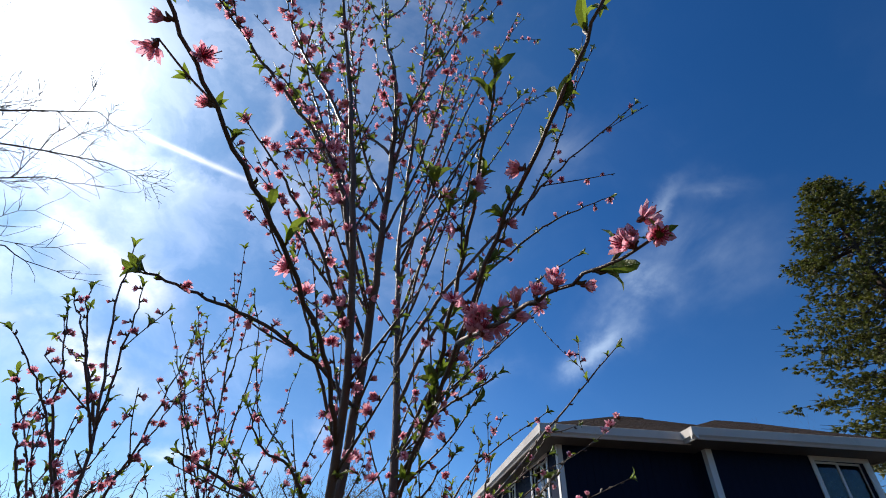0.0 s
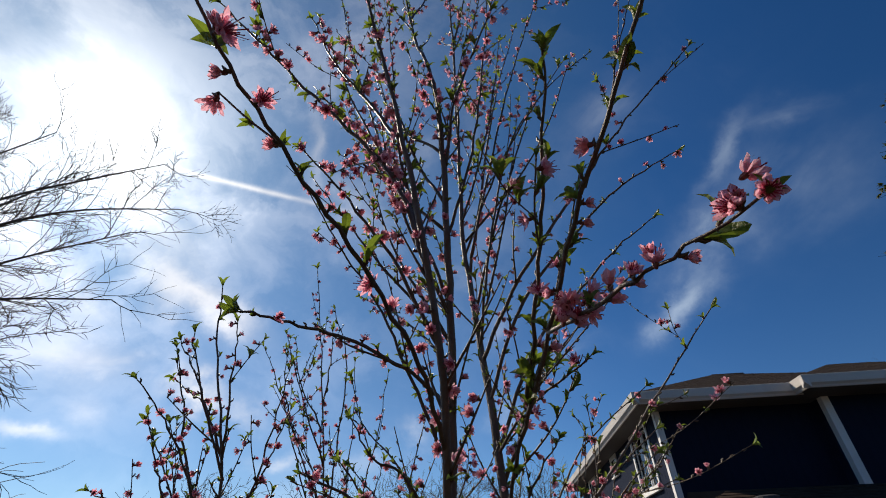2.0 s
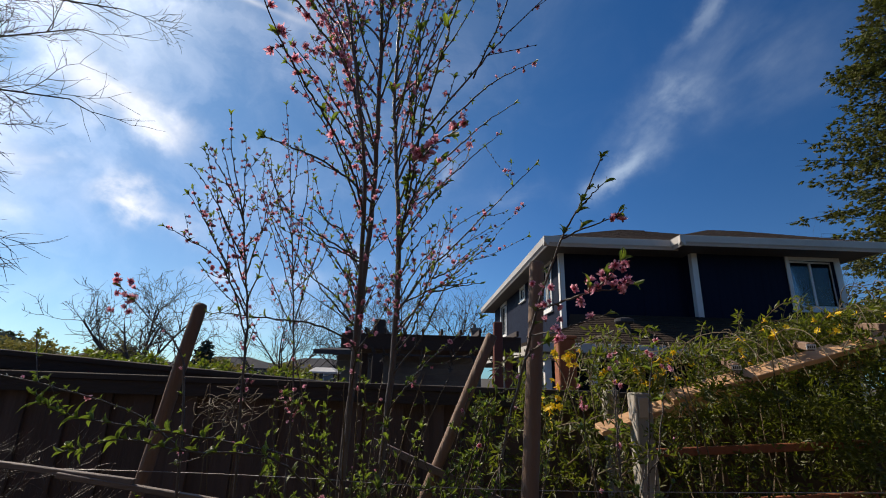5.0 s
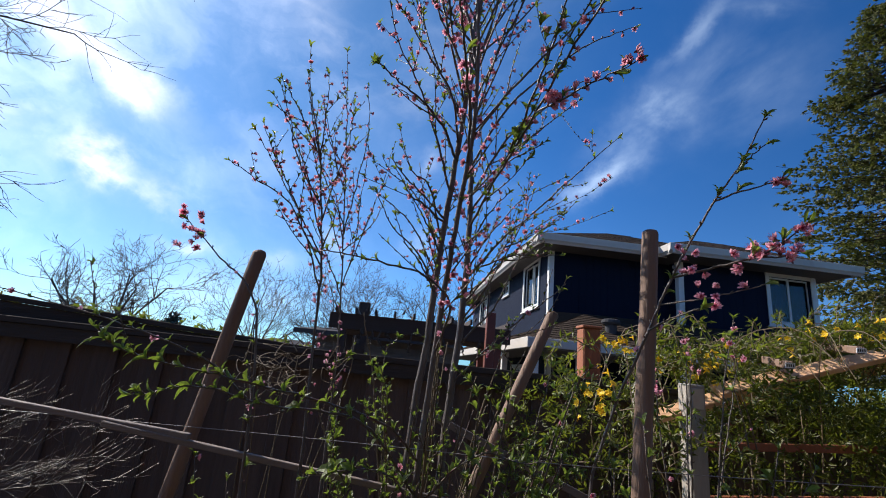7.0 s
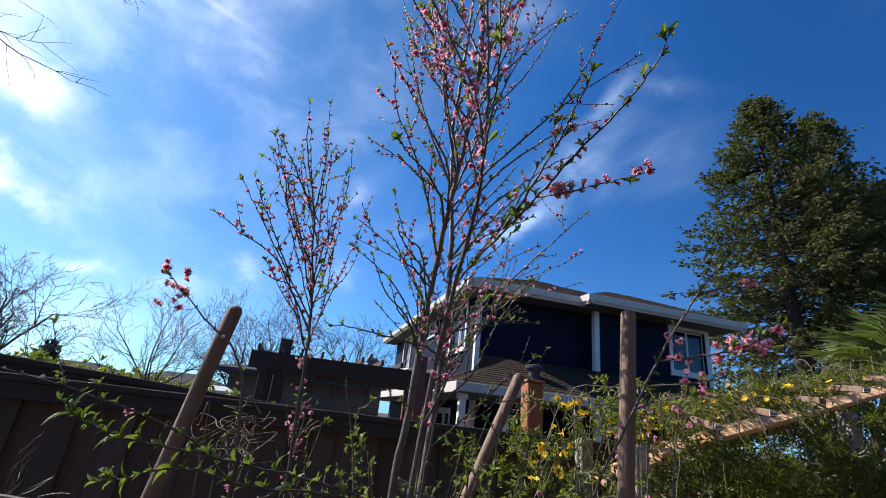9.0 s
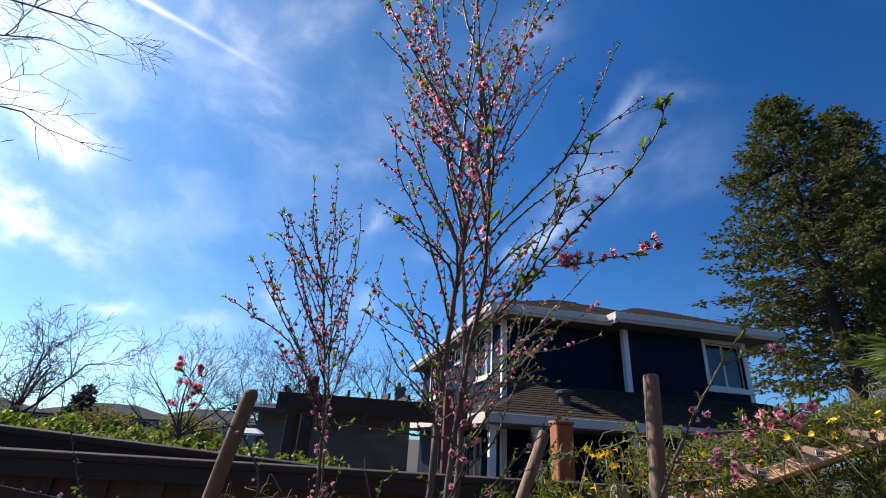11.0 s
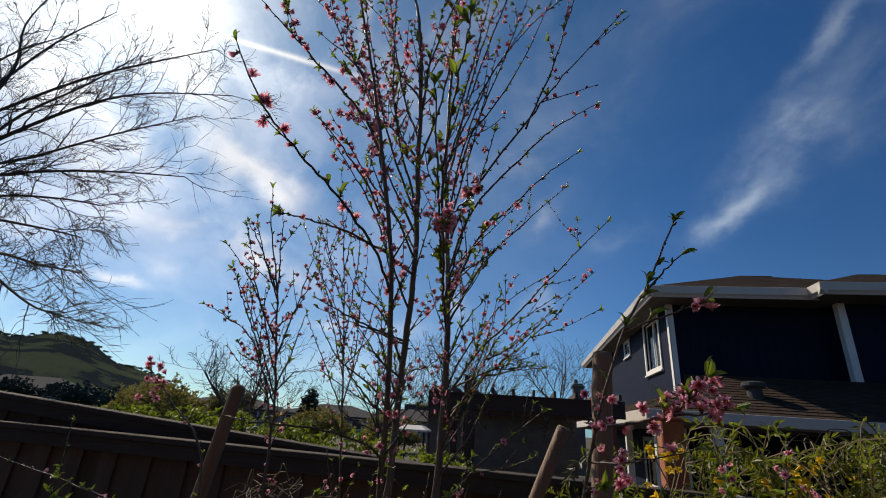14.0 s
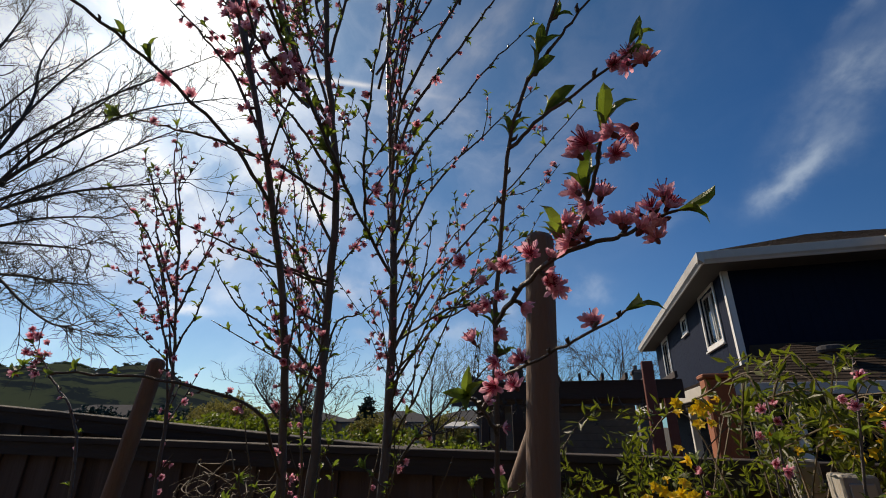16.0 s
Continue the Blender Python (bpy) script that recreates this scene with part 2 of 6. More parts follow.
NEEDLE = material("redwood_foliage", (0.116, 0.122, 0.034), 0.7, 0.4, 0.4, 0.2, spread=0.35, stain=(0.142, 0.104, 0.034), translucent=0.2)
TRUNK = material("redwood_bark", (0.045, 0.028, 0.021), 0.9, 0.5, 2, 0.8, stretch=(1, 1, 0.15))
GREYBARK = material("grey_bark", (0.062, 0.051, 0.044), 0.8, 0.4, 5, 0.5, stretch=(1, 1, 0.3))
VINE = material("vine_leaf", (0.118, 0.126, 0.027), 0.38, 0.35, 25, 0.2, spread=0.4, translucent=0.5, gloss=0.5)
VINESTEM = material("vine_stem", (0.14, 0.10, 0.055), 0.7, 0.3, 30, 0.3)
YELLOW = material("yellow_petal", (0.86, 0.62, 0.03), 0.5, 0.15, 30, 0.1, translucent=0.35)
PALM = material("palm_blade", (0.125, 0.155, 0.045), 0.45, 0.35, 6, 0.2, spread=0.25, translucent=0.3)
SHRUB = material("spring_foliage", (0.25, 0.235, 0.06), 0.7, 0.35, 0.6, 0.2, spread=0.35, translucent=0.25)
HEDGE = material("hedge_foliage", (0.17, 0.20, 0.035), 0.6, 0.35, 2, 0.2, spread=0.35, translucent=0.25)
CONIFER = material("far_conifer", (0.030, 0.055, 0.040), 0.8, 0.3, 1, 0.2, spread=0.2)
# oak green paled, with the haze of distance put into the colour
OAK = material("hazed_far_oak", (0.050, 0.064, 0.046), 0.85, 0.3, 0.2, 0.1, spread=0.25, translucent=0.2, gloss=0.1)
FARROOF = material("far_roof", (0.075, 0.074, 0.078), 0.95, 0.3, 1, 0.2, gloss=0.03)
FARWALL = material("far_wall", (0.28, 0.26, 0.25), 0.8, 0.25, 1, 0.1)
WIRE = material("galvanised_wire", (0.30, 0.28, 0.26), 0.4, 0.1, 20, 0.05, metal=0.7)
TAG = material("white_tag", (0.8, 0.8, 0.78), 0.5, 0.1, 30, 0.05)
INK = material("tag_print", (0.04, 0.04, 0.04), 0.6, 0.1, 30, 0.0)
METAL = material("dull_metal", (0.42, 0.40, 0.38), 0.45, 0.2, 10, 0.1, metal=0.9)
DARKROOM = material("dim_room", (0.06, 0.06, 0.065), 0.9, 0.2, 2, 0.0)
CURTAIN = material("curtain", (0.19, 0.19, 0.20), 0.9, 0.15, 6, 0.3, stretch=(4, 4, 0.2))


def glass():
    m = bpy.data.materials.new("window_glass")
    m.use_nodes = True
    n = Nodes(m.node_tree)
    co = n.add("ShaderNodeTexCoord").outputs["Object"]
    b = n.add("ShaderNodeBump", {"Strength": 0.03, "Distance": 0.02, "Height": n.noise(co, 1.5)}).outputs[0]
    clear = n.add("ShaderNodeBsdfTransparent", {"Color": (0.75, 0.8, 0.82, 1)}).outputs[0]
    shine = n.add("ShaderNodeBsdfGlossy", {"Roughness": 0.03, "Normal": b}).outputs[0]
    k = n.math("ADD", n.math("MULTIPLY", n.add("ShaderNodeFresnel", {"IOR": 1.5}).outputs[0], 1.0), 0.02, True)
    n.add("ShaderNodeOutputMaterial", {0: n.add("ShaderNodeMixShader", {0: k, 1: clear, 2: shine}).outputs[0]})
    return m


GLASS = glass()


def hill_material():
    """Grass slopes with dark oak woods in patches, with distance haze painted into the colour."""
    m = bpy.data.materials.new("hazed_hill_grass_and_oak")
    m.use_nodes = True
    n = Nodes(m.node_tree)
    co = n.add("ShaderNodeTexCoord").outputs["Object"]
    co = n.vec("MULTIPLY", co, (1, 1, 1.6))
    s = n.noise(co, 0.016, 6.0, 0.62, 0.9)
    f = n.noise(co, 0.14, 5.0, 0.65)
    s = n.math("ADD", s, n.math("MULTIPLY", n.math("SUBTRACT", f, 0.5), 0.16))
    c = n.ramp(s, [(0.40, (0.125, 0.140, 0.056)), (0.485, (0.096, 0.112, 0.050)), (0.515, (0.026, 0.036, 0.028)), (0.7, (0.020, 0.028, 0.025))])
    # painted haze: an even share of blue-grey over grass and woods
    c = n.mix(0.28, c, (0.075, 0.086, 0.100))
    n.add("ShaderNodeOutputMaterial", {0: n.add("ShaderNodeBsdfDiffuse", {"Color": c, "Roughness": 0.6}).outputs[0]})
    return m


HILL = hill_material()


# ---- geometry helpers ----
class Geo:
    """Gathers points and faces of one mesh; each face has a material slot."""

    def __init__(self):
        self.v, self.f, self.m = [], [], []

    def add(self, verts, faces, slot=0):
        o = len(self.v)
        self.v.extend(tuple(p) for p in verts)
        self.f.extend(tuple(i + o for i in q) for q in faces)
        self.m.extend([slot] * len(faces))

    def box(self, lo, hi, slot=0, matrix=None, bevel=0.0):
        (x0, y0, z0), (x1, y1, z1) = lo, hi
        if bevel:
            b = bevel
            ring = lambda z, d: [(x0 + d, y0 + b, z), (x0 + b, y0 + d, z), (x1 - b, y0 + d, z), (x1 - d, y0 + b, z), (x1 - d, y1 - b, z), (x1 - b, y1 - d, z), (x0 + b, y1 - d, z), (x0 + d, y1 - b, z)]
            vs = ring(z0, b) + ring(z0 + b, 0) + ring(z1 - b, 0) + ring(z1, b)
            fs = [tuple(range(7, -1, -1)), tuple(range(24, 32))]
            fs += [(8 * k + i, 8 * k + (i + 1) % 8, 8 * k + 8 + (i + 1) % 8, 8 * k + 8 + i) for k in range(3) for i in range(8)]
        else:
            vs = [(x0, y0, z0), (x1, y0, z0), (x1, y1, z0), (x0, y1, z0), (x0, y0, z1), (x1, y0, z1), (x1, y1, z1), (x0, y1, z1)]
            fs = [(3, 2, 1, 0), (4, 5, 6, 7), (0, 1, 5, 4), (1, 2, 6, 5), (2, 3, 7, 6), (3, 0, 4, 7)]
        if matrix:
            vs = [matrix @ Vector(p) for p in vs]
        self.add(vs, fs, slot)

    def beam(self, a, b, wide, high, slot=0, bevel=0.004, roll=0.0):
        """A squared timber from a to b."""
        a, b = Vector(a), Vector(b)
        d = b - a
        q = d.to_track_quat("X", "Z").to_matrix().to_4x4()
        self.box((0, -wide / 2, -high / 2), (d.length, wide / 2, high / 2), slot, Matrix.Translation(a) @ q @ Matrix.Rotation(radians(roll), 4, "X"), bevel)

    def tube(self, pts, radii, sides=6, slot=0, cap=True):
        pts = [Vector(p) for p in pts]
        n = len(pts)
        o = len(self.v)
        up = Vector((0.3, 0.9, 0.2))
        for i, p in enumerate(pts):
            d = (pts[min(i + 1, n - 1)] - pts[max(i - 1, 0)]).normalized()
            s = d.cross(up)
            s = (s if s.length > 1e-4 else d.cross(Vector((1, 0, 0)))).normalized()
            up = s.cross(d)
            for k in range(sides):
                a = 2 * math.pi * k / sides
                self.v.append(tuple(p + (s * math.cos(a) + up * math.sin(a)) * radii[i]))
        for i in range(n - 1):
            for k in range(sides):
                k2 = (k + 1) % sides
                self.f.append((o + i * sides + k, o + i * sides + k2, o + (i + 1) * sides + k2, o + (i + 1) * sides + k))
                self.m.append(slot)
        if cap:
            self.f += [tuple(o + k for k in range(sides - 1, -1, -1)), tuple(o + (n - 1) * sides + k for k in range(sides))]
            self.m += [slot, slot]

    def mesh(self, name, mats, smooth=False):
        me = bpy.data.meshes.new(name)
        me.from_pydata(self.v, [], self.f)
        for m in mats if isinstance(mats, (list, tuple)) else [mats]:
            me.materials.append(m)
        me.polygons.foreach_set("material_index", self.m)
        if smooth:
            me.polygons.foreach_set("use_smooth", [True] * len(self.f))
        me.update()
        return me


def thing(name, at, label, category, group="", kind=""):
    ob = new(name)
    ob.location = at
    ob.empty_display_size = 0.1
    return tagged(ob, label, category, group, kind)


def hang(ob, parent):
    """ob keeps its place in the world under its thing or part."""
    ob.parent = parent
    if parent.type == "EMPTY":
        ob.matrix_parent_inverse = Matrix.Translation(-Vector(parent.location))
    return ob


def part(name, geo, mats, parent, label="", smooth=False, kind=""):
    ob = new(name, geo.mesh(name, mats, smooth) if isinstance(geo, Geo) else geo)
    hang(ob, parent)
    return tagged(ob, label, "", "", kind)


def lone(name, geo, mats, label, category, group="", kind="", smooth=False):
    return tagged(new(name, geo.mesh(name, mats, smooth)), label, category, group, kind)


def glide(pts, steps=5):
    """A smooth line through the points."""
    p = [Vector(q) for q in pts]
    if len(p) < 3:
        return [p[0].lerp(p[-1], i / steps) for i in range(steps + 1)]
    p = [p[0] * 2 - p[1]] + p + [p[-1] * 2 - p[-2]]
    out = []
    for i in range(1, len(p) - 2):
        a, b, c, d = p[i - 1:i + 3]
        for k in range(steps):
            t = k / steps
            out.append(0.5 * (2 * b + (c - a) * t + (2 * a - 5 * b + 4 * c - d) * t * t + (3 * b - a - 3 * c + d) * t ** 3))
    return out + [p[-2]]


def taper(n, r0, r1, power=1.0):
    return [r0 + (r1 - r0) * (i / max(n - 1, 1)) ** power for i in range(n)]


# ---- ground and distance ----
def ground_height(x, y):
    return noise.noise(Vector((x * 0.35, y * 0.35, 0.0))) * 0.05 + noise.noise(Vector((x * 2.1, y * 2.1, 4.0))) * 0.015


g = Geo()
edges_x = [-2500, -600, -150, -40, -14] + [-7 + 0.35 * i for i in range(41)] + [14, 40, 150, 600, 2500]
edges_y = [-2500, -500, -100, -25, -8] + [-3 + 0.35 * i for i in range(33)] + [14, 30, 80, 200, 800, 3000]
nx = len(edges_x)
g.add([(x, y, ground_height(x, y) if abs(x) < 12 and abs(y) < 12 else 0) for y in edges_y for x in edges_x],
      [(j * nx + i, j * nx + i + 1, (j + 1) * nx + i + 1, (j + 1) * nx + i) for j in range(len(edges_y) - 1) for i in range(nx - 1)])
lone("ground", g, SOIL, "bare brown garden soil with sparse weeds", "ground", kind="structure", smooth=True)


def hills():
    """A long grassy ridge with a wooded round top, far beyond the fence."""
    g = Geo()
    cols, rows = 150, 34
    for j in range(rows):
        for i in range(cols):
            az = -100 + 82 * i / (cols - 1)
            rise = float(np.interp(az, [-100, -80, -70, -61, -58, -56, -53, -49.5, -47, -44.5, -40.5, -37.5, -36], [3.2, 4.6, 4.0, 4.6, 5.2, 5.35, 5.0, 5.75, 5.2, 3.7, 2.9, 1.2, 0]))
            rise += 0.10 * noise.noise(Vector((az * 1.1, 1.7, 0))) + 0.12 * noise.noise(Vector((az * 3.1, 3.1, 0)))
            k = j / (rows - 1)
            far = 420 + 480 * k
            hump = math.sin(min(k / 0.72, 1) * math.pi / 2) ** 1.25 if k < 0.72 else math.cos((k - 0.72) / 0.28 * math.pi / 2)
            lump = 3.0 * noise.noise(Vector((az * 0.5, k * 6, 2))) * hump
            a = radians(az)
            h = math.tan(radians(max(rise, 0.0))) * 765 * hump + lump * (1 if rise > 0.5 else 0)
            g.v.append((math.sin(a) * far, math.cos(a) * far, h - 1.0))
    for j in range(rows - 1):
        for i in range(cols - 1):
            g.f.append((j * cols + i, j * cols + i + 1, (j + 1) * cols + i + 1, (j + 1) * cols + i))
            g.m.append(0)
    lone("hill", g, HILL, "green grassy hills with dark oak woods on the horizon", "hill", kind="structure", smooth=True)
    return g.v, cols


hill_points, hill_cols = hills()


def tuft(g, at, size, rng, blades=7, slot=0, flat=0.6):
    """A small spray of pointed leaves."""
    for _ in range(blades):
        d = Vector((rng.uniform(-1, 1), rng.uniform(-1, 1), rng.uniform(-flat, 1))).normalized()
        s = d.cross(Vector((rng.uniform(-1, 1), rng.uniform(-1, 1), rng.uniform(-1, 1)))).normalized() * size * rng.uniform(0.16, 0.3)
        t = d * size * rng.uniform(0.6, 1.1)
        g.add([at, at + t * 0.5 + s, at + t, at + t * 0.5 - s], [(0, 1, 2, 3)], slot)


def crown(g, centre, radii, count, size, rng, blades=7, hollow=0.45):
    """Many leaf sprays in an uneven crown with gaps."""
    c, r = Vector(centre), Vector(radii)
    made = 0
    while made < count:
        d = Vector((rng.gauss(0, 1), rng.gauss(0, 1), rng.gauss(0, 1))).normalized()
        k = rng.uniform(hollow, 1.0)
        lump = 0.82 + 0.42 * noise.noise(d * 2.3 + c)
        p = c + Vector((d.x * r.x, d.y * r.y, d.z * r.z)) * k * lump
        if noise.noise(p * (1.6 / max(r.x, 0.3)) + Vector((7, 1, 3))) < -0.22:
            continue
        tuft(g, p, size * rng.uniform(0.7, 1.3), rng, blades)
        made += 1


def leafy_tree(name, base, height, spread, count, size, mats, seed, label, category, trunk_share=0.35, group=""):
    rng = random.Random(seed)
    x, y, z = base
    t = thing(name, base, label, category, group)
    g = Geo()
    g.tube(glide([(x, y, z), (x + spread * 0.05, y, z + height * trunk_share), (x, y, z + height * 0.75)]), taper(6 * 2 - 1, height * 0.035, height * 0.012), 7)
    for k in range(9):
        a = 2.4 * k
        tip = Vector((x + math.cos(a) * spread * 0.4, y + math.sin(a) * spread * 0.4, z + height * rng.uniform(0.55, 0.9)))
        g.tube(glide([(x, y, z + height * rng.uniform(0.2, 0.45)), (x + math.cos(a) * spread * 0.2, y + math.sin(a) * spread * 0.2, z + height * 0.5), tip]), taper(11, height * 0.014, height * 0.004), 5)
    part("trunk", g, GREYBARK, t, smooth=True)
    g = Geo()
    crown(g, (x, y, z + height * 0.52), (spread * 0.5, spread * 0.5, height * 0.5), count, size, rng)
    for k in range(5):
        a = 1.3 * k + seed
        crown(g, (x + math.cos(a) * spread * 0.3, y + math.sin(a) * spread * 0.3, z + height * rng.uniform(0.25, 0.7)), (spread * 0.28, spread * 0.28, height * 0.22), count // 5, size, rng)
    part("crown", g, mats, t)
    return t


for seed, base, height, spread in ((1, (-23.6, 30, 0), 4.1, 5.6), (2, (-19.6, 31, 0), 4.0, 3.6), (3, (-13.5, 33, 0), 3.0, 5.0), (4, (-29, 34, 0), 4.2, 5.0), (5, (-9, 36, 0), 3.0, 5.0)):
    leafy_tree("spring_tree", base, height, spread, 900, 0.20, SHRUB, seed, "round tree in fresh yellow-green spring leaf", "tree", group="trees beyond the fence")


def oak_woods():
    """Oaks strewn over the far slopes, thickest along the top of the ridge."""
    rng = random.Random(41)
    g = Geo()
    made = 0
    while made < 240:
        j, i = rng.randrange(20, 26), rng.randrange(55, 118)
        x, y, z = hill_points[j * hill_cols + i]
        dense = noise.noise(Vector((x * 0.011, y * 0.011, 5.0)))
        if z < 8 or j < 20 or dense < -0.15:
            continue
        wide = rng.uniform(2.0, 4.2)
        at = (x + rng.uniform(-4, 4), y + rng.uniform(-4, 4), z + wide * 0.35)
        crown(g, at, (wide * 1.3, wide * 1.3, wide * 0.5), 40, 1.2, rng)
        made += 1
    lone("oak_woods", g, OAK, "dark green oaks strewn over the far grassy hills", "woods", kind="stuff")


oak_woods()
leafy_tree("conifer", (-15.4, 35, 0), 4.3, 1.4, 260, 0.35, CONIFER, 9, "small dark conifer far beyond the fence", "tree")
for seed, base, height, spread in ((11, (-57, 54, 0), 4.6, 7.0), (12, (-66, 52, 0), 4.8, 8.0), (13, (-49, 54, 0), 4.2, 7.0)):
    leafy_tree("dark_tree", base, height, spread, 300, 0.5, CONIFER, seed, "dark evergreen tree before the hills", "tree", group="dark trees before the hills")


def far_house(x, y, long, deep, wall, ridge, turn):
    t = thing("far_house", (x, y, 0), "low pale house with a grey hipped roof beyond the gardens", "house", "houses beyond the gardens")
    m = Matrix.Translation((x, y, 0)) @ Matrix.Rotation(radians(turn), 4, "Z")
    g = Geo()
    g.box((-long / 2, -deep / 2, 0), (long / 2, deep / 2, wall), 0, m)
    part("wall", g, FARWALL, t)
    g = Geo()
    a, b = long / 2 + 0.5, deep / 2 + 0.5
    vs = [(-a, -b, wall), (a, -b, wall), (a, b, wall), (-a, b, wall), (-a + b, 0, ridge), (a - b, 0, ridge), (-a, -b, wall - 0.2), (a, -b, wall - 0.2), (a, b, wall - 0.2), (-a, b, wall - 0.2)]
    g.add([m @ Vector(p) for p in vs], [(0, 1, 5, 4), (1, 2, 5), (2, 3, 4, 5), (3, 0, 4), (6, 7, 1, 0), (7, 8, 2, 1), (8, 9, 3, 2), (9, 6, 0, 3), (9, 8, 7, 6)])
    part("roof", g, FARROOF, t)
    for k in range(4):
        px = -long / 2 + long * (k + 0.5) / 4
        g = Geo()
        g.box((px - 0.6, -deep / 2 - 0.06, 1.0), (px + 0.6, -deep / 2 + 0.05, 2.1), 0, m)
        win = part("window", g, DARKROOM, t)
        g = Geo()
        for lo, hi in (((px - 0.72, 0.9), (px - 0.6, 2.2)), ((px + 0.6, 0.9), (px + 0.72, 2.2)), ((px - 0.6, 2.1), (px + 0.6, 2.2)), ((px - 0.6, 0.9), (px + 0.6, 1.0))):
            g.box((lo[0], -deep / 2 - 0.1, lo[1]), (hi[0], -deep / 2 + 0.02, hi[1]), 0, m)
        part("frame", g, WHITE, win)


for house in ((-72, 60, 16, 8, 3.0, 4.9, 12), (-53, 64, 14, 8, 2.7, 4.3, 8), (-38, 60, 13, 8, 2.5, 3.9, 5), (-24, 62, 12, 8, 2.4, 3.8, 0), (-14, 66, 12, 8, 2.5, 4.0, -4)):
    far_house(*house)


# ---- bare trees ----
def grow(g, start, way, length, radius, depth, rng, sides, spread=0.55, lift=0.12, bits=5, thin=0.0018):
    """A limb that bends and forks into finer and finer twigs."""
    pts, d = [start.copy()], way.normalized()
    for i in range(bits):
        d = (d + Vector((rng.uniform(-1, 1), rng.uniform(-1, 1), rng.uniform(-1, 1))) * (0.17 if depth > 1 else 0.27) + Vector((0, 0, lift * 0.35))).normalized()
        pts.append(pts[-1] + d * length / bits)
    r1 = max(radius * (0.42 if depth else 0.3), thin * 0.5)
    g.tube(pts, taper(len(pts), radius, r1), sides if depth > 1 else 4 if depth else 3, cap=False)
    if depth == 0:
        return
    for i in range(1, len(pts)):
        for _ in range(2 if i > 1 else 1):
            if rng.random() < (0.85 if depth > 1 else 0.78):
                side = Vector((rng.uniform(-1, 1), rng.uniform(-1, 1), rng.uniform(-0.7, 1)))
                along = (pts[i] - pts[i - 1]).normalized()
                side = (side - along * side.dot(along)).normalized()
                grow(g, pts[i], along + side * rng.uniform(spread, spread * 1.7), length * rng.uniform(0.36, 0.6), max(radius * (1 - 0.6 * i / bits) * 0.55, thin), depth - 1, rng, sides, spread, lift, max(3, bits - 1), thin)


def bare_tree(name, base, limbs, trunk, seed, label, group="", depth=3, radius=0.09, crotch=None, spread=0.55, thin=0.0018):
    """limbs: the way and length of each main limb from the crotch."""
    rng = random.Random(seed)
    t = thing(name, base, label, "tree", group)
    base, crotch = Vector(base), Vector(crotch)
    g = Geo()
    g.tube(glide([base, base.lerp(crotch, 0.5) + Vector((0.03, 0.02, 0)), crotch]), taper(11, radius * 1.5, radius), 9)
    part("trunk", g, GREYBARK, t, smooth=True)
    for way, length in limbs:
        g = Geo()
        grow(g, crotch - Vector(way).normalized() * radius * 0.5, Vector(way), length, radius * 0.62, depth, rng, 6, spread, thin=thin)
        part("limb", g, GREYBARK, t, smooth=True)
    return t


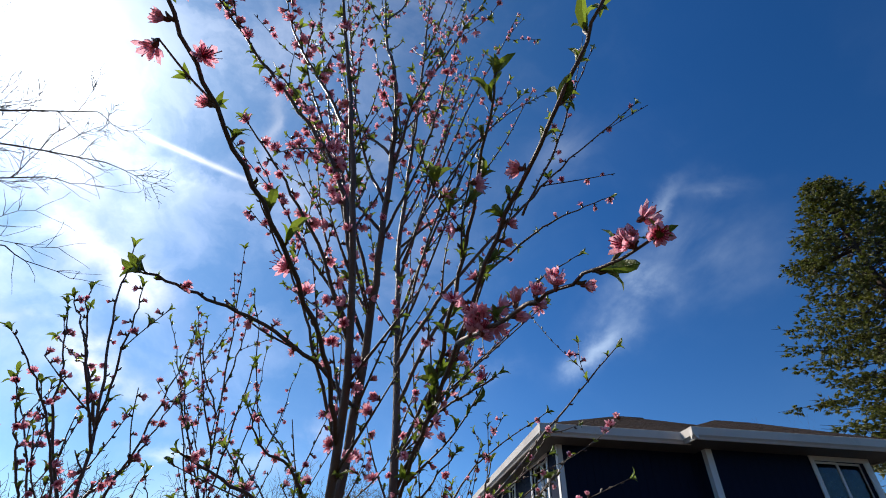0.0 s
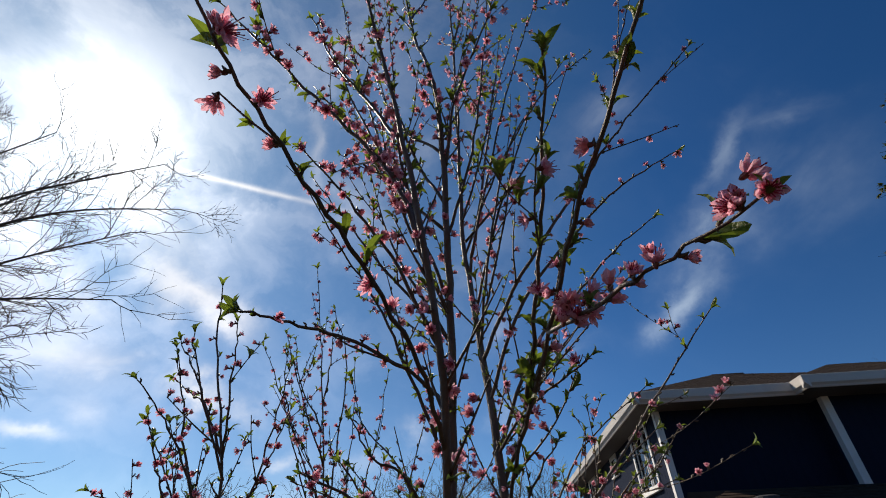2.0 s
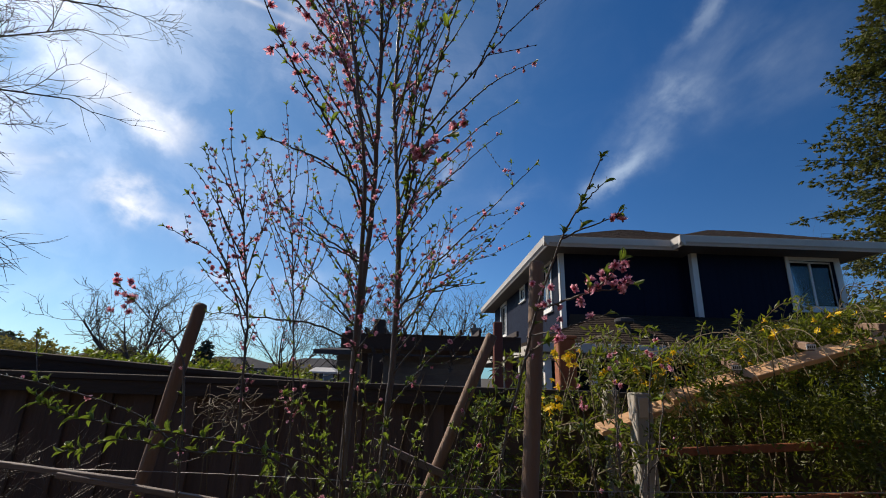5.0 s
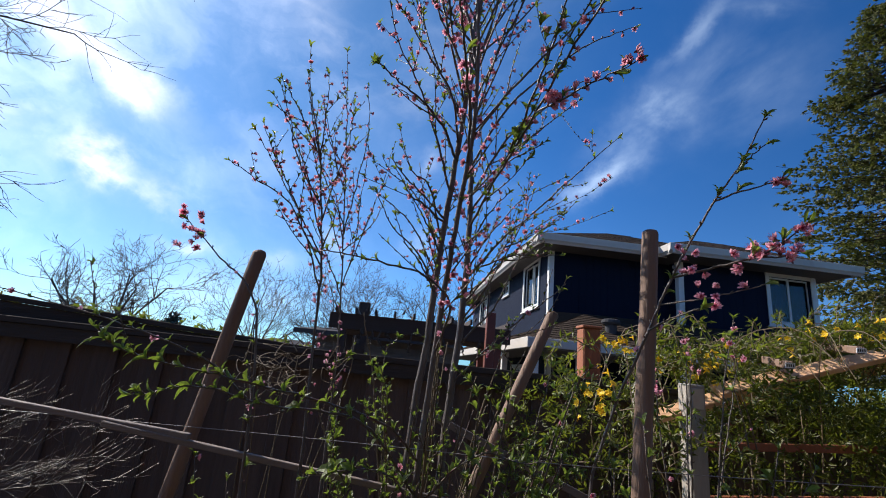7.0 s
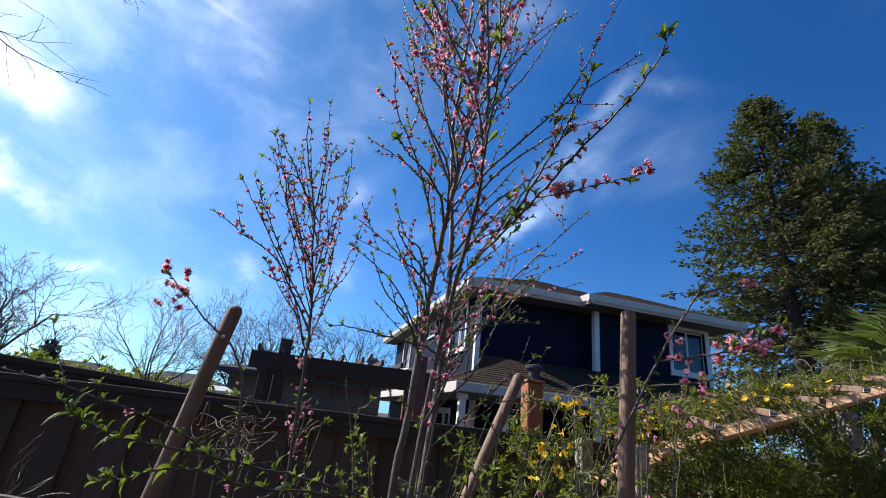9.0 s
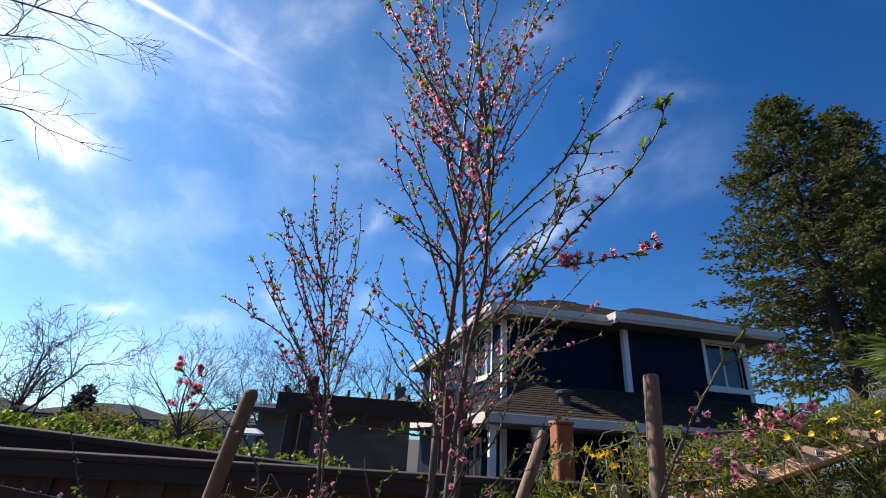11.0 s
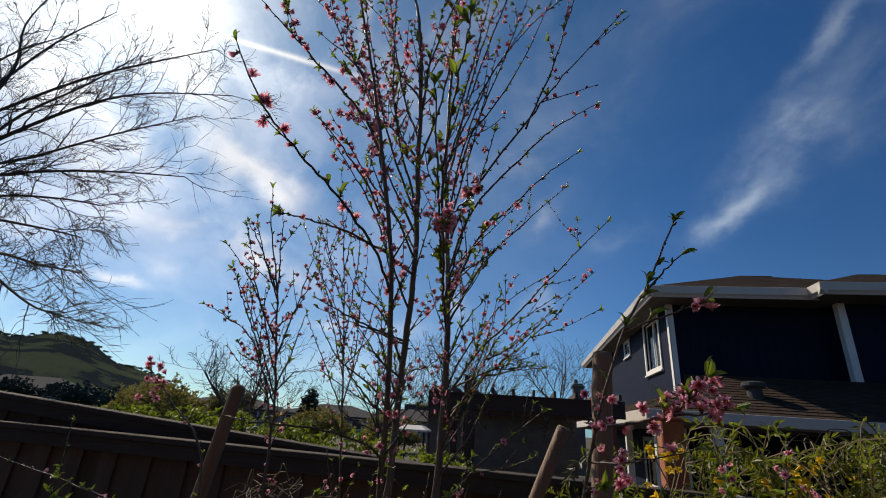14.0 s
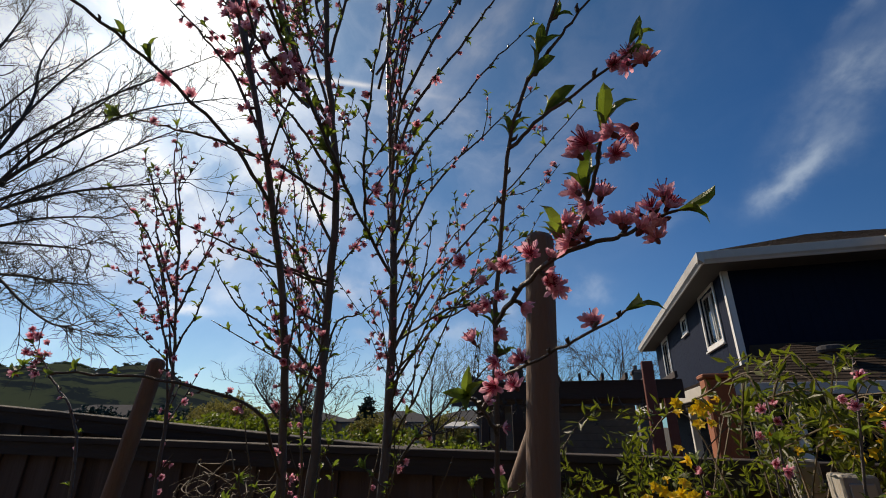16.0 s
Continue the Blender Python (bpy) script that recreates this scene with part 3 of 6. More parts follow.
def tall_bare_tree():
    """Long limbs that reach out over the fence, with fine drooping twigs."""
    rng = random.Random(21)
    t = thing("bare_tree", (-7.6, 4.3, 0), "tall bare deciduous tree with fine dark twigs", "tree")
    g = Geo()
    trunk = glide([(-7.6, 4.3, -0.05), (-7.5, 4.25, 1.8), (-7.3, 4.2, 3.4), (-7.7, 4.25, 5.0), (-8.6, 4.3, 6.6), (-9.0, 4.35, 8.0), (-9.1, 4.4, 9.6), (-8.9, 4.5, 11.2)])
    g.tube(trunk, taper(len(trunk), 0.13, 0.008), 10)
    part("trunk", g, GREYBARK, t, smooth=True)
    for pts, r, hang_ in (
            ([(-7.4, 4.2, 3.9), (-6.86, 4.07, 4.47), (-6.66, 4.2, 5.3), (-6.48, 4.33, 6.39), (-6.95, 4.46, 7.47), (-6.92, 4.58, 8.4)], 0.038, 0.1),
            ([(-7.35, 4.2, 3.8), (-6.78, 4.07, 4.35), (-6.32, 4.21, 4.86), (-5.81, 4.34, 5.36), (-5.04, 4.48, 5.85), (-4.3, 4.62, 6.08), (-3.1, 4.70, 6.02)], 0.036, 0.0),
            ([(-6.39, 4.24, 4.89), (-5.96, 4.36, 5.62), (-5.29, 4.47, 6.16), (-4.75, 4.58, 6.74)], 0.022, 0.1),
            ([(-7.3, 4.2, 3.6), (-6.7, 4.07, 4.23), (-5.81, 4.16, 4.49), (-5.02, 4.24, 4.61), (-4.2, 4.40, 4.68), (-3.25, 4.5, 4.64)], 0.030, -0.05),
            ([(-7.3, 4.2, 3.5), (-6.61, 4.07, 4.11), (-5.33, 4.01, 3.9), (-4.3, 3.96, 3.72), (-3.65, 3.9, 3.58)], 0.026, -0.12),
            ([(-7.35, 4.2, 3.2), (-6.33, 4.07, 3.69), (-5.33, 4.03, 3.53), (-4.53, 3.99, 3.11), (-3.9, 3.94, 2.84), (-3.5, 3.9, 2.8)], 0.022, -0.12),
            ([(-7.4, 4.2, 3.0), (-6.23, 4.07, 3.55), (-4.9, 4.01, 3.46), (-4.1, 3.96, 3.3), (-3.5, 3.9, 3.2)], 0.022, -0.12),
            ([(-8.5, 4.3, 6.4), (-8.35, 4.36, 7.41), (-8.16, 4.47, 8.49), (-8.21, 4.58, 9.44)], 0.034, 0.1),
            ([(-8.9, 4.3, 7.2), (-9.49, 4.41, 8.75), (-9.3, 4.58, 9.86)], 0.034, 0.1),
            ([(-7.9, 4.2, 5.2), (-7.4, 4.1, 5.7), (-6.8, 4.13, 6.13), (-6.32, 4.19, 6.61), (-5.6, 4.24, 6.9)], 0.026, 0.05),
            ([(-7.3, 4.2, 3.7), (-6.6, 4.1, 4.4), (-5.5, 4.4, 4.95), (-4.6, 4.5, 5.3), (-3.5, 4.6, 5.62)], 0.026, 0.0),
            ([(-7.35, 4.2, 3.4), (-6.4, 4.1, 4.05), (-5.3, 4.1, 4.2), (-4.4, 4.1, 4.15), (-3.8, 4.1, 4.05)], 0.024, -0.1),
            ([(-7.6, 4.2, 4.8), (-6.8, 4.4, 5.6), (-5.6, 4.6, 6.4), (-4.6, 4.75, 6.8), (-3.7, 4.8, 7.0)], 0.026, 0.05),
            ([(-7.7, 4.2, 5.0), (-7.0, 4.4, 6.0), (-6.4, 4.6, 7.2), (-5.8, 4.8, 8.0)], 0.026, 0.1)):
        g = Geo()
        line = glide(pts, 4)
        radii = taper(len(line), r * 1.1, 0.0062)
        g.tube(line, radii, 7, cap=False)
        for i in range(4, len(line)):
            d = (line[i] - line[i - 1]).normalized()
            for _ in range(1 if rng.random() < 0.55 else 2):
                side = Vector((rng.uniform(-1, 1), rng.uniform(-1, 1), rng.uniform(-0.9, 1)))
                side = (side - d * side.dot(d)).normalized()
                grow(g, line[i], d + side * rng.uniform(0.45, 0.9) + Vector((0, 0, hang_)), rng.uniform(0.25, 0.72), max(radii[i] * 0.5, 0.0058), 2 if rng.random() < 0.36 else 1, rng, 5, 0.6, hang_ + 0.05, thin=0.0033)
        part("limb", g, GREYBARK, t, smooth=True)


tall_bare_tree()
bare_tree("bare_tree", (-7.8, 14, 0), [((-0.9, 0, 0.75), 2.1), ((-0.35, 0.3, 1), 1.95), ((0.3, 0, 1), 1.95), ((0.9, 0.2, 0.7), 2.15), ((0.5, -0.5, 0.7), 1.9), ((1.0, -0.2, 0.3), 2.3), ((-1.0, 0.2, 0.35), 2.1)],
          None, 22, "bare spreading garden tree beyond the fence", "bare trees beyond the fence", depth=3, radius=0.075, crotch=(-7.75, 14, 1.7), spread=0.8, thin=0.0075)
for seed, base, crotch, size in ((23, (-6.7, 25, 0), (-6.7, 25, 1.5), 3.4), (24, (-2.9, 25, 0), (-2.9, 25, 1.6), 3.2), (25, (-1.5, 30, 0), (-1.7, 30, 3.0), 3.4), (28, (3.2, 33, 0), (3.2, 33, 3.5), 3.4)):
    bare_tree("bare_tree", base, [((-0.8, 0, 0.9), size), ((-0.2, 0.3, 1), size * 1.1), ((0.35, 0, 1), size), ((0.9, 0.2, 0.8), size * 0.9), ((0, -0.5, 0.8), size * 0.8), ((1.0, 0, 0.45), size * 0.9), ((-1.0, 0, 0.5), size * 0.9)],
              None, seed, "bare grey tree far beyond the fence", "bare trees beyond the fence", depth=3, radius=0.08, crotch=crotch, spread=0.6, thin=0.009)
bare_tree("bare_tree", (31, 34, 0), [((-0.5, 0, 1), 6), ((0.3, 0.2, 1), 6), ((0.6, 0, 0.8), 5), ((-0.8, 0, 0.8), 5)], None, 27, "tall bare tree behind the redwood", "bare trees beyond the fence", depth=3, radius=0.22, crotch=(31, 34, 4.5))
bare_tree("bare_tree", (52, 27, 0), [((-0.6, 0, 1), 9), ((-0.2, 0.2, 1), 10), ((0.6, 0, 0.8), 7), ((-0.9, 0, 0.5), 7)], None, 29, "tall bare tree behind the redwood", "bare trees beyond the fence", depth=3, radius=0.25, crotch=(52, 27, 14))


# ---- redwood ----
def redwood(base, tops, seed):
    rng = random.Random(seed)
    t = thing("redwood_tree", base, "tall dark green redwood with drooping sprays and brown tips", "tree")
    b = Vector(base)
    for k, (top, low, girth, wide) in enumerate(tops):
        top = Vector(top)
        g = Geo()
        foot = b + Vector((k * 1.6, 0, 0))
        axis = glide([foot, foot.lerp(Vector((top.x, top.y, foot.z)), 0.55) + Vector((0, 0, top.z * 0.4)), top])
        g.tube(axis, taper(len(axis), girth, 0.06, 0.8), 10)
        part("trunk", g, TRUNK, t, smooth=True)
        g, limbs = Geo(), Geo()
        for i in range(430):
            h = rng.random() ** 0.85
            z = low + (top.z - low) * h
            q = (z - foot.z) / (top.z - foot.z)
            core = axis[min(int(q * (len(axis) - 1)), len(axis) - 1)].copy()
            core.z = z
            reach = wide * (1 - h) ** 0.72 * rng.uniform(0.55, 1.08) * (0.86 + 0.3 * noise.noise(Vector((z * 0.35, k, 0)))) + 0.5
            if h < 0.12:
                reach *= 0.55 + 3.5 * h
            a = rng.uniform(0, 2 * math.pi)
            out = Vector((math.cos(a), math.sin(a), 0))
            tip = core + out * reach + Vector((0, 0, reach * rng.uniform(-0.25, 0.12)))
            mid = core.lerp(tip, 0.5) + Vector((0, 0, -reach * 0.06))
            line = glide([core, mid, tip], 4)
            limbs.tube(line, taper(len(line), 0.05, 0.012), 3, cap=False)
            for _ in range(int(9 + reach * 3.8)):
                s = rng.uniform(0.3, 1.0) ** 0.6
                p = line[min(int(s * (len(line) - 1)), len(line) - 1)].copy()
                p += Vector((rng.gauss(0, 0.30), rng.gauss(0, 0.30), rng.gauss(-0.10, 0.16)))
                lean = (out * rng.uniform(0.2, 1) + Vector((rng.uniform(-0.8, 0.8), rng.uniform(-0.8, 0.8), rng.uniform(-0.55, 0.35)))).normalized()
                for _ in range(19):
                    d = (lean + Vector((rng.uniform(-1, 1), rng.uniform(-1, 1), rng.uniform(-0.8, 0.4))) * 0.62).normalized()
                    w_ = d.cross(Vector((rng.uniform(-1, 1), rng.uniform(-1, 1), rng.uniform(-1, 1)))).normalized() * rng.uniform(0.024, 0.040)
                    l = d * rng.uniform(0.16, 0.42)
                    g.add([p, p + l * 0.35 + w_, p + l, p + l * 0.35 - w_], [(0, 1, 2, 3)])
        part("limb_tangle", limbs, TRUNK, t, kind="stuff")
        part("crown", g, NEEDLE, t)


redwood((33.6, 24, 0), [((32.6, 24, 30.2), 6.5, 0.85, 12.4), ((41.4, 25, 32.0), 8.5, 0.8, 9.6), ((47.5, 24, 26.0), 8, 0.5, 7.5)], 31)


# ---- the blue house ----
def house():
    h = thing("house", (4.25, 11.4, 0), "two-storey navy blue house with white trim and brown shingle roof", "house")
    LX, RX, FY, PY, BY, TOP = 4.27, 11.70, 11.85, 11.42, 23.2, 5.30
    KX = 7.69
    # walls with openings, grooved upright siding
    def wall(name, a, b, z0, z1, openings, mat=NAVY, thick=0.16):
        """A wall from a to b on the plan, outer face on its right-hand side; openings as (from, to, low, high)."""
        a, b = Vector((*a, 0)), Vector((*b, 0))
        d = (b - a)
        m = Matrix.Translation(a) @ d.to_track_quat("X", "Z").to_matrix().to_4x4()
        n, body = d.length, None
        xs = sorted({0, n, *[v for o in openings for v in o[:2]]})
        for x0, x1 in zip(xs, xs[1:]):
            cuts = sorted((o[2], o[3]) for o in openings if o[0] <= x0 + 1e-6 and o[1] >= x1 - 1e-6)
            lo = z0
            for c0, c1 in [*cuts, (z1, z1)]:
                if c0 > lo:
                    g = Geo()
                    g.box((x0, 0, lo), (x1, thick, c0), 0, m)
                    made = part("wall_section" if body else name, g, mat, body or h)
                    body = body or made
                lo = c1
        # proud vertical boards between narrow grooves
        step = 0.203
        k = 0
        while k * step < n - 0.02:
            x0, x1 = k * step + 0.003, min((k + 1) * step - 0.003, n)
            mid = (x0 + x1) / 2
            cuts = sorted((o[2] - 0.02, o[3] + 0.02) for o in openings if o[0] - 0.1 < mid < o[1] + 0.1)
            lo = z0
            for c0, c1 in [*cuts, (z1, z1)]:
                if c0 > lo:
                    g = Geo()
                    g.box((x0, -0.005, lo), (x1, 0.0, c0), 0, m)
                    part("siding_board", g, mat, body)
                lo = c1
            k += 1
        return body

    win = (10.32 - KX, 11.56 - KX, 3.84, 5.08)
    wall("front_wall", (LX, FY), (KX, FY), 0, TOP, [])
    wall("bay_wall", (KX, PY), (RX, PY), 0, TOP, [win])
    wall("bay_return", (KX, FY), (KX, PY), 0, TOP, [])
    sides = [(BY - 14.15, BY - 12.75, 3.85, 5.12), (BY - 16.85, BY - 16.2, 4.72, 5.06), (BY - 21.2, BY - 19.9, 3.75, 5.05), (BY - 15.2, BY - 13.6, 0.9, 2.05)]
    wall("side_wall", (LX, BY), (LX, FY), 0, TOP, sides)
    wall("far_side_wall", (RX, PY), (RX, BY), 0, TOP, [])
    wall("back_wall", (RX, BY), (LX, BY), 0, TOP, [])
    g = Geo()
    g.box((LX + 0.1, PY + 0.3, 2.75), (RX - 0.1, BY - 0.1, 2.85))
    part("upper_floor", g, DARKROOM, h)

    # corner boards
    for name, lo, hi in (("corner_board", (LX - 0.03, FY - 0.035, 0.0), (LX + 0.10, FY - 0.012, TOP)), ("corner_board", (LX - 0.035, FY - 0.035, 0.0), (LX - 0.012, FY + 0.11, TOP)),
                         ("corner_board", (KX - 0.02, PY - 0.035, 0.0), (KX + 0.12, PY - 0.012, TOP)), ("corner_board", (KX - 0.035, PY - 0.035, 0.0), (KX - 0.012, PY + 0.12, TOP)),
                         ("corner_board", (RX - 0.12, PY - 0.035, 0.0), (RX + 0.03, PY - 0.012, TOP))):
        g = Geo()
        g.box(lo, hi, bevel=0.004)
        part(name, g, WHITE, h, "white corner board")

    def window(m, wide, low, high, panes=2, trim=0.11):
        """A sliding window in its own axes: x along the wall, y into it."""
        g = Geo()
        for lo, hi in (((-trim, low - trim), (0, high + trim)), ((wide, low - trim), (wide + trim, high + trim)), ((0, high), (wide, high + trim)), ((0, low - trim), (wide, low))):
            g.box((lo[0], -0.045, lo[1]), (hi[0], -0.012, hi[1]), 0, m, 0.005)
        frame_ = part("window", g, WHITE, h, "white-framed sliding window")
        g = Geo()
        g.box((-trim - 0.03, -0.08, low - trim - 0.04), (wide + trim + 0.03, -0.012, low - trim), 0, m, 0.006)
        part("sill", g, WHITE, frame_)
        for k in range(panes):
            x0, x1, y0 = wide * k / panes, wide * (k + 1) / panes, 0.03 + 0.03 * (k % 2)
            g = Geo()
            s = 0.045
            for lo, hi in (((x0, low), (x0 + s, high)), ((x1 - s, low), (x1, high)), ((x0 + s, high - s), (x1 - s, high)), ((x0 + s, low), (x1 - s, low + s))):
                g.box((lo[0], y0, lo[1]), (hi[0], y0 + 0.04, hi[1]), 0, m, 0.004)
            part("sash", g, WHITE, frame_)
            g = Geo()
            g.box((x0 + s, y0 + 0.016, low + s), (x1 - s, y0 + 0.022, high - s), 0, m)
            pane = part("pane", g, GLASS, frame_)
            pane.visible_shadow = False
        g = Geo()
        n = 26
        vs = [(wide * i / n, 0.22 + 0.025 * (i % 2), z) for z in (low, high) for i in range(n + 1)]
        g.add([m @ Vector(p) for p in vs], [(i, i + 1, n + 2 + i, n + 1 + i) for i in range(n)])
        part("curtain", g, CURTAIN, frame_, "pale drawn curtain")
        return frame_

    window(Matrix.Translation((KX + win[0], PY, 0)), win[1] - win[0], win[2], win[3])
    side = Matrix.Translation((LX, BY, 0)) @ Matrix.Rotation(radians(-90), 4, "Z")
    for a, b, lo, hi in sides:
        window(side @ Matrix.Translation((a, 0, 0)), b - a, lo, hi, 1 if b - a < 1 else 2)

    # eaves: soffit, fascia with gutter, roof
    EX, EY, MY, RE, Z = 3.75, 11.12, 10.66, 12.22, 5.40
    MX = 7.06
    ring = [(EX, BY + 0.7), (EX, EY), (MX - 0.02, EY), (MX - 0.02, MY), (RE, MY), (RE, BY + 0.7)]
    g = Geo()
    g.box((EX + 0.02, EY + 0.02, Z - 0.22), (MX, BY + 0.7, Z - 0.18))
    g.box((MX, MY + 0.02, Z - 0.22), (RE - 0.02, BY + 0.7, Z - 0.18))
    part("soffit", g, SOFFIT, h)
    for (x0, y0), (x1, y1) in zip(ring, ring[1:]):
        g = Geo()
        a, b = Vector((x0, y0, 0)), Vector((x1, y1, 0))
        d = (b - a).normalized()
        o = Vector((0, -1, 0)) if abs(d.x) > 0.5 else Vector((-1, 0, 0)) if x0 < 11 else Vector((1, 0, 0))
        prof = [(0.0, -0.24), (0.03, -0.24), (0.055, -0.20), (0.10, -0.16), (0.115, -0.06), (0.125, 0.0), (0.115, 0.005), (0.105, -0.05), (0.0, -0.05)]
        a, b = a - d * (0.12 if o.x == 0 or y0 > 20 else 0), b + d * 0.12
        vs = [tuple(p + o * u + Vector((0, 0, Z + v))) for p in (a, b) for u, v in prof]
        n = len(prof)
        g.add(vs, [(i, (i + 1) % n, n + (i + 1) % n, n + i) for i in range(n)] + [tuple(range(n)), tuple(range(2 * n - 1, n - 1, -1))])
        part("gutter", g, GUTTER, h, "white painted gutter and fascia")
    # hipped roofs, laid in courses
    def slope(name, corners, courses, lip=0.009, mat=SHINGLE, parent=None):
        """corners: eave left, eave right, top right, top left; each course laps the one below."""
        a, b, c, d = (Vector(p) for p in corners)
        up = (b - a).cross(d - a).normalized()
        if up.z < 0:
            up = -up
        base = Geo()
        base.add([a, b, c, d, a - up * 0.06, b - up * 0.06, c - up * 0.06, d - up * 0.06], [(0, 1, 2, 3), (7, 6, 5, 4), (0, 4, 5, 1), (1, 5, 6, 2), (2, 6, 7, 3), (3, 7, 4, 0)])
        holder = part(name, base, mat, parent or h)
        rng = random.Random(len(name) + courses)
        g = Geo()
        for k in range(courses):
            s0, s1 = k / courses, min((k + 1.15) / courses, 1)
            l0, r0, l1, r1 = a.lerp(d, s0), b.lerp(c, s0), a.lerp(d, s1), b.lerp(c, s1)
            n = max(int((r0 - l0).length / 0.32), 1)
            for i in range(n):
                t0, t1 = i / n, (i + 1) / n - 0.0008
                e = lip * rng.uniform(0.92, 1.1)
                q = [l0.lerp(r0, t0), l0.lerp(r0, t1), l1.lerp(r1, t1), l1.lerp(r1, t0)]
                g.add([q[0] + up * e, q[1] + up * e, q[2] + up * 0.003, q[3] + up * 0.003, q[0], q[1]], [(0, 1, 2, 3), (4, 5, 1, 0)])
        part("shingles", g, mat, holder, kind="stuff")
        return holder

    R = 0.445
    # main hip
    ax, ay = 7.73, 15.45
    rz = Z + (ax - EX) * R
    slope("roof", [(EX - 0.05, EY - 0.05, Z), (RE, EY - 0.05, Z), (ax + 0.05, ay, rz), (ax - 0.05, ay, rz)], 26)
    slope("roof", [(EX - 0.05, BY + 0.7, Z), (EX - 0.05, EY - 0.05, Z), (ax - 0.05, ay, rz), (ax - 0.05, BY - 3, rz)], 26)
    slope("roof", [(RE, EY, Z), (RE, BY + 0.7, Z), (ax + 0.05, BY - 3, rz), (ax + 0.05, ay, rz)], 22)
    slope("roof", [(RE, BY + 0.7, Z), (EX, BY + 0.7, Z), (ax - 0.05, BY - 3, rz), (ax + 0.05, BY - 3, rz)], 14)
    # hip over the bay
    by, bz = 12.72, Z + 2.06 * R
    b0, b1 = MX + 2.04, RE - 2.06
    slope("roof", [(MX - 0.1, MY - 0.05, Z + 0.01), (RE + 0.05, MY - 0.05, Z + 0.01), (b1, by, bz), (b0, by, bz)], 12)
    slope("roof", [(MX - 0.1, 14.8, Z + 0.01), (MX - 0.1, MY - 0.05, Z + 0.01), (b0, by, bz), (b0, 14.8, bz)], 12)
    slope("roof", [(RE + 0.05, MY - 0.05, Z + 0.01), (RE + 0.05, 14.8, Z + 0.01), (b1, 14.8, bz), (b1, by, bz)], 12)
    slope("roof", [(b1, by, bz), (b1, 16.5, bz), (b0, 16.5, bz + 0.005), (b0, by, bz + 0.005)], 2)
    g = Geo()
    g.box((ax - 0.1, ay + 0.1, rz - 0.05), (ax + 0.9, ay + 0.5, rz + 0.05), bevel=0.02)
    part("ridge_vent", g, DARKWOOD, h)

    # porch with its own low hipped roof on two sides
    PX, QY, PZ = 3.00, 9.30, 2.565
    slope("porch_roof", [(PX, QY, PZ), (13.4, QY, PZ), (12.0, 11.36, 3.48), (5.06, 11.36, 3.48)], 15, 0.016)
    slope("porch_roof", [(PX, 11.8, PZ), (PX, QY, PZ), (5.06, 11.36, 3.48), (4.2, 11.8, 3.10)], 12, 0.016)
    slope("porch_roof", [(PX, BY, PZ), (PX, 11.8, PZ), (4.2, 11.8, 3.10), (4.2, BY, 3.10)], 9, 0.016)
    slope("porch_roof", [(13.4, QY, PZ), (14.0, BY, PZ), (12.0, BY, 3.5), (12.0, 11.36, 3.48)], 12, 0.016)
    # lead flashing where the porch roof meets the front wall
    g = Geo()
    g.add([(5.06, 11.36, 3.482), (12.0, 11.36, 3.482), (12.0, 11.9, 3.54), (4.4, 11.9, 3.54), (4.4, 11.80, 3.14)], [(0, 1, 2, 3), (0, 3, 4)])
    part("flashing", g, SHINGLE, h)
    for lo, hi in (((PX - 0.05, QY - 0.06, PZ - 0.17), (13.4, QY - 0.005, PZ + 0.012)), ((PX - 0.06, QY - 0.07, PZ - 0.20), (PX - 0.006, BY, PZ + 0.016))):
        g = Geo()
        g.box(lo, hi, bevel=0.008)
        part("porch_fascia", g, GUTTER, h, "white porch fascia")
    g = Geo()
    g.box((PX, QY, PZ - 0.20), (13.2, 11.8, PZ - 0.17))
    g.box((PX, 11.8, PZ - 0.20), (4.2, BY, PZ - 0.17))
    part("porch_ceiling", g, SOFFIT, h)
    for x, y in ((3.18, 9.50), (4.15, 9.50), (6.4, 9.50), (9.0, 9.50), (12.6, 9.50), (3.18, 12.0), (3.18, 14.6)):
        g = Geo()
        g.box((x - 0.07, y - 0.07, 0), (x + 0.07, y + 0.07, PZ - 0.20), bevel=0.008)
        g.box((x - 0.1, y - 0.1, PZ - 0.31), (x + 0.1, y + 0.1, PZ - 0.202), bevel=0.008)
        part("porch_post", g, WHITE, h, "white porch post")
    vx, vy = 5.14, 10.15
    vz = PZ + (vy - QY) * 0.444
    g = Geo()
    g.tube([(vx, vy, vz - 0.1), (vx, vy, vz + 0.20)], [0.13, 0.13], 16)
    g.tube([(vx, vy, vz + 0.17), (vx, vy, vz + 0.21), (vx, vy, vz + 0.27), (vx, vy, vz + 0.29)], [0.18, 0.21, 0.20, 0.15], 16)
    part("roof_vent", g, FARROOF, h, "capped metal roof vent", smooth=False)
    # small vent turrets on the upper roof
    g = Geo()
    g.box((4.35, 13.2, 5.6), (4.55, 13.45, 5.86), bevel=0.01)
    part("roof_box", g, METAL, h)


house()


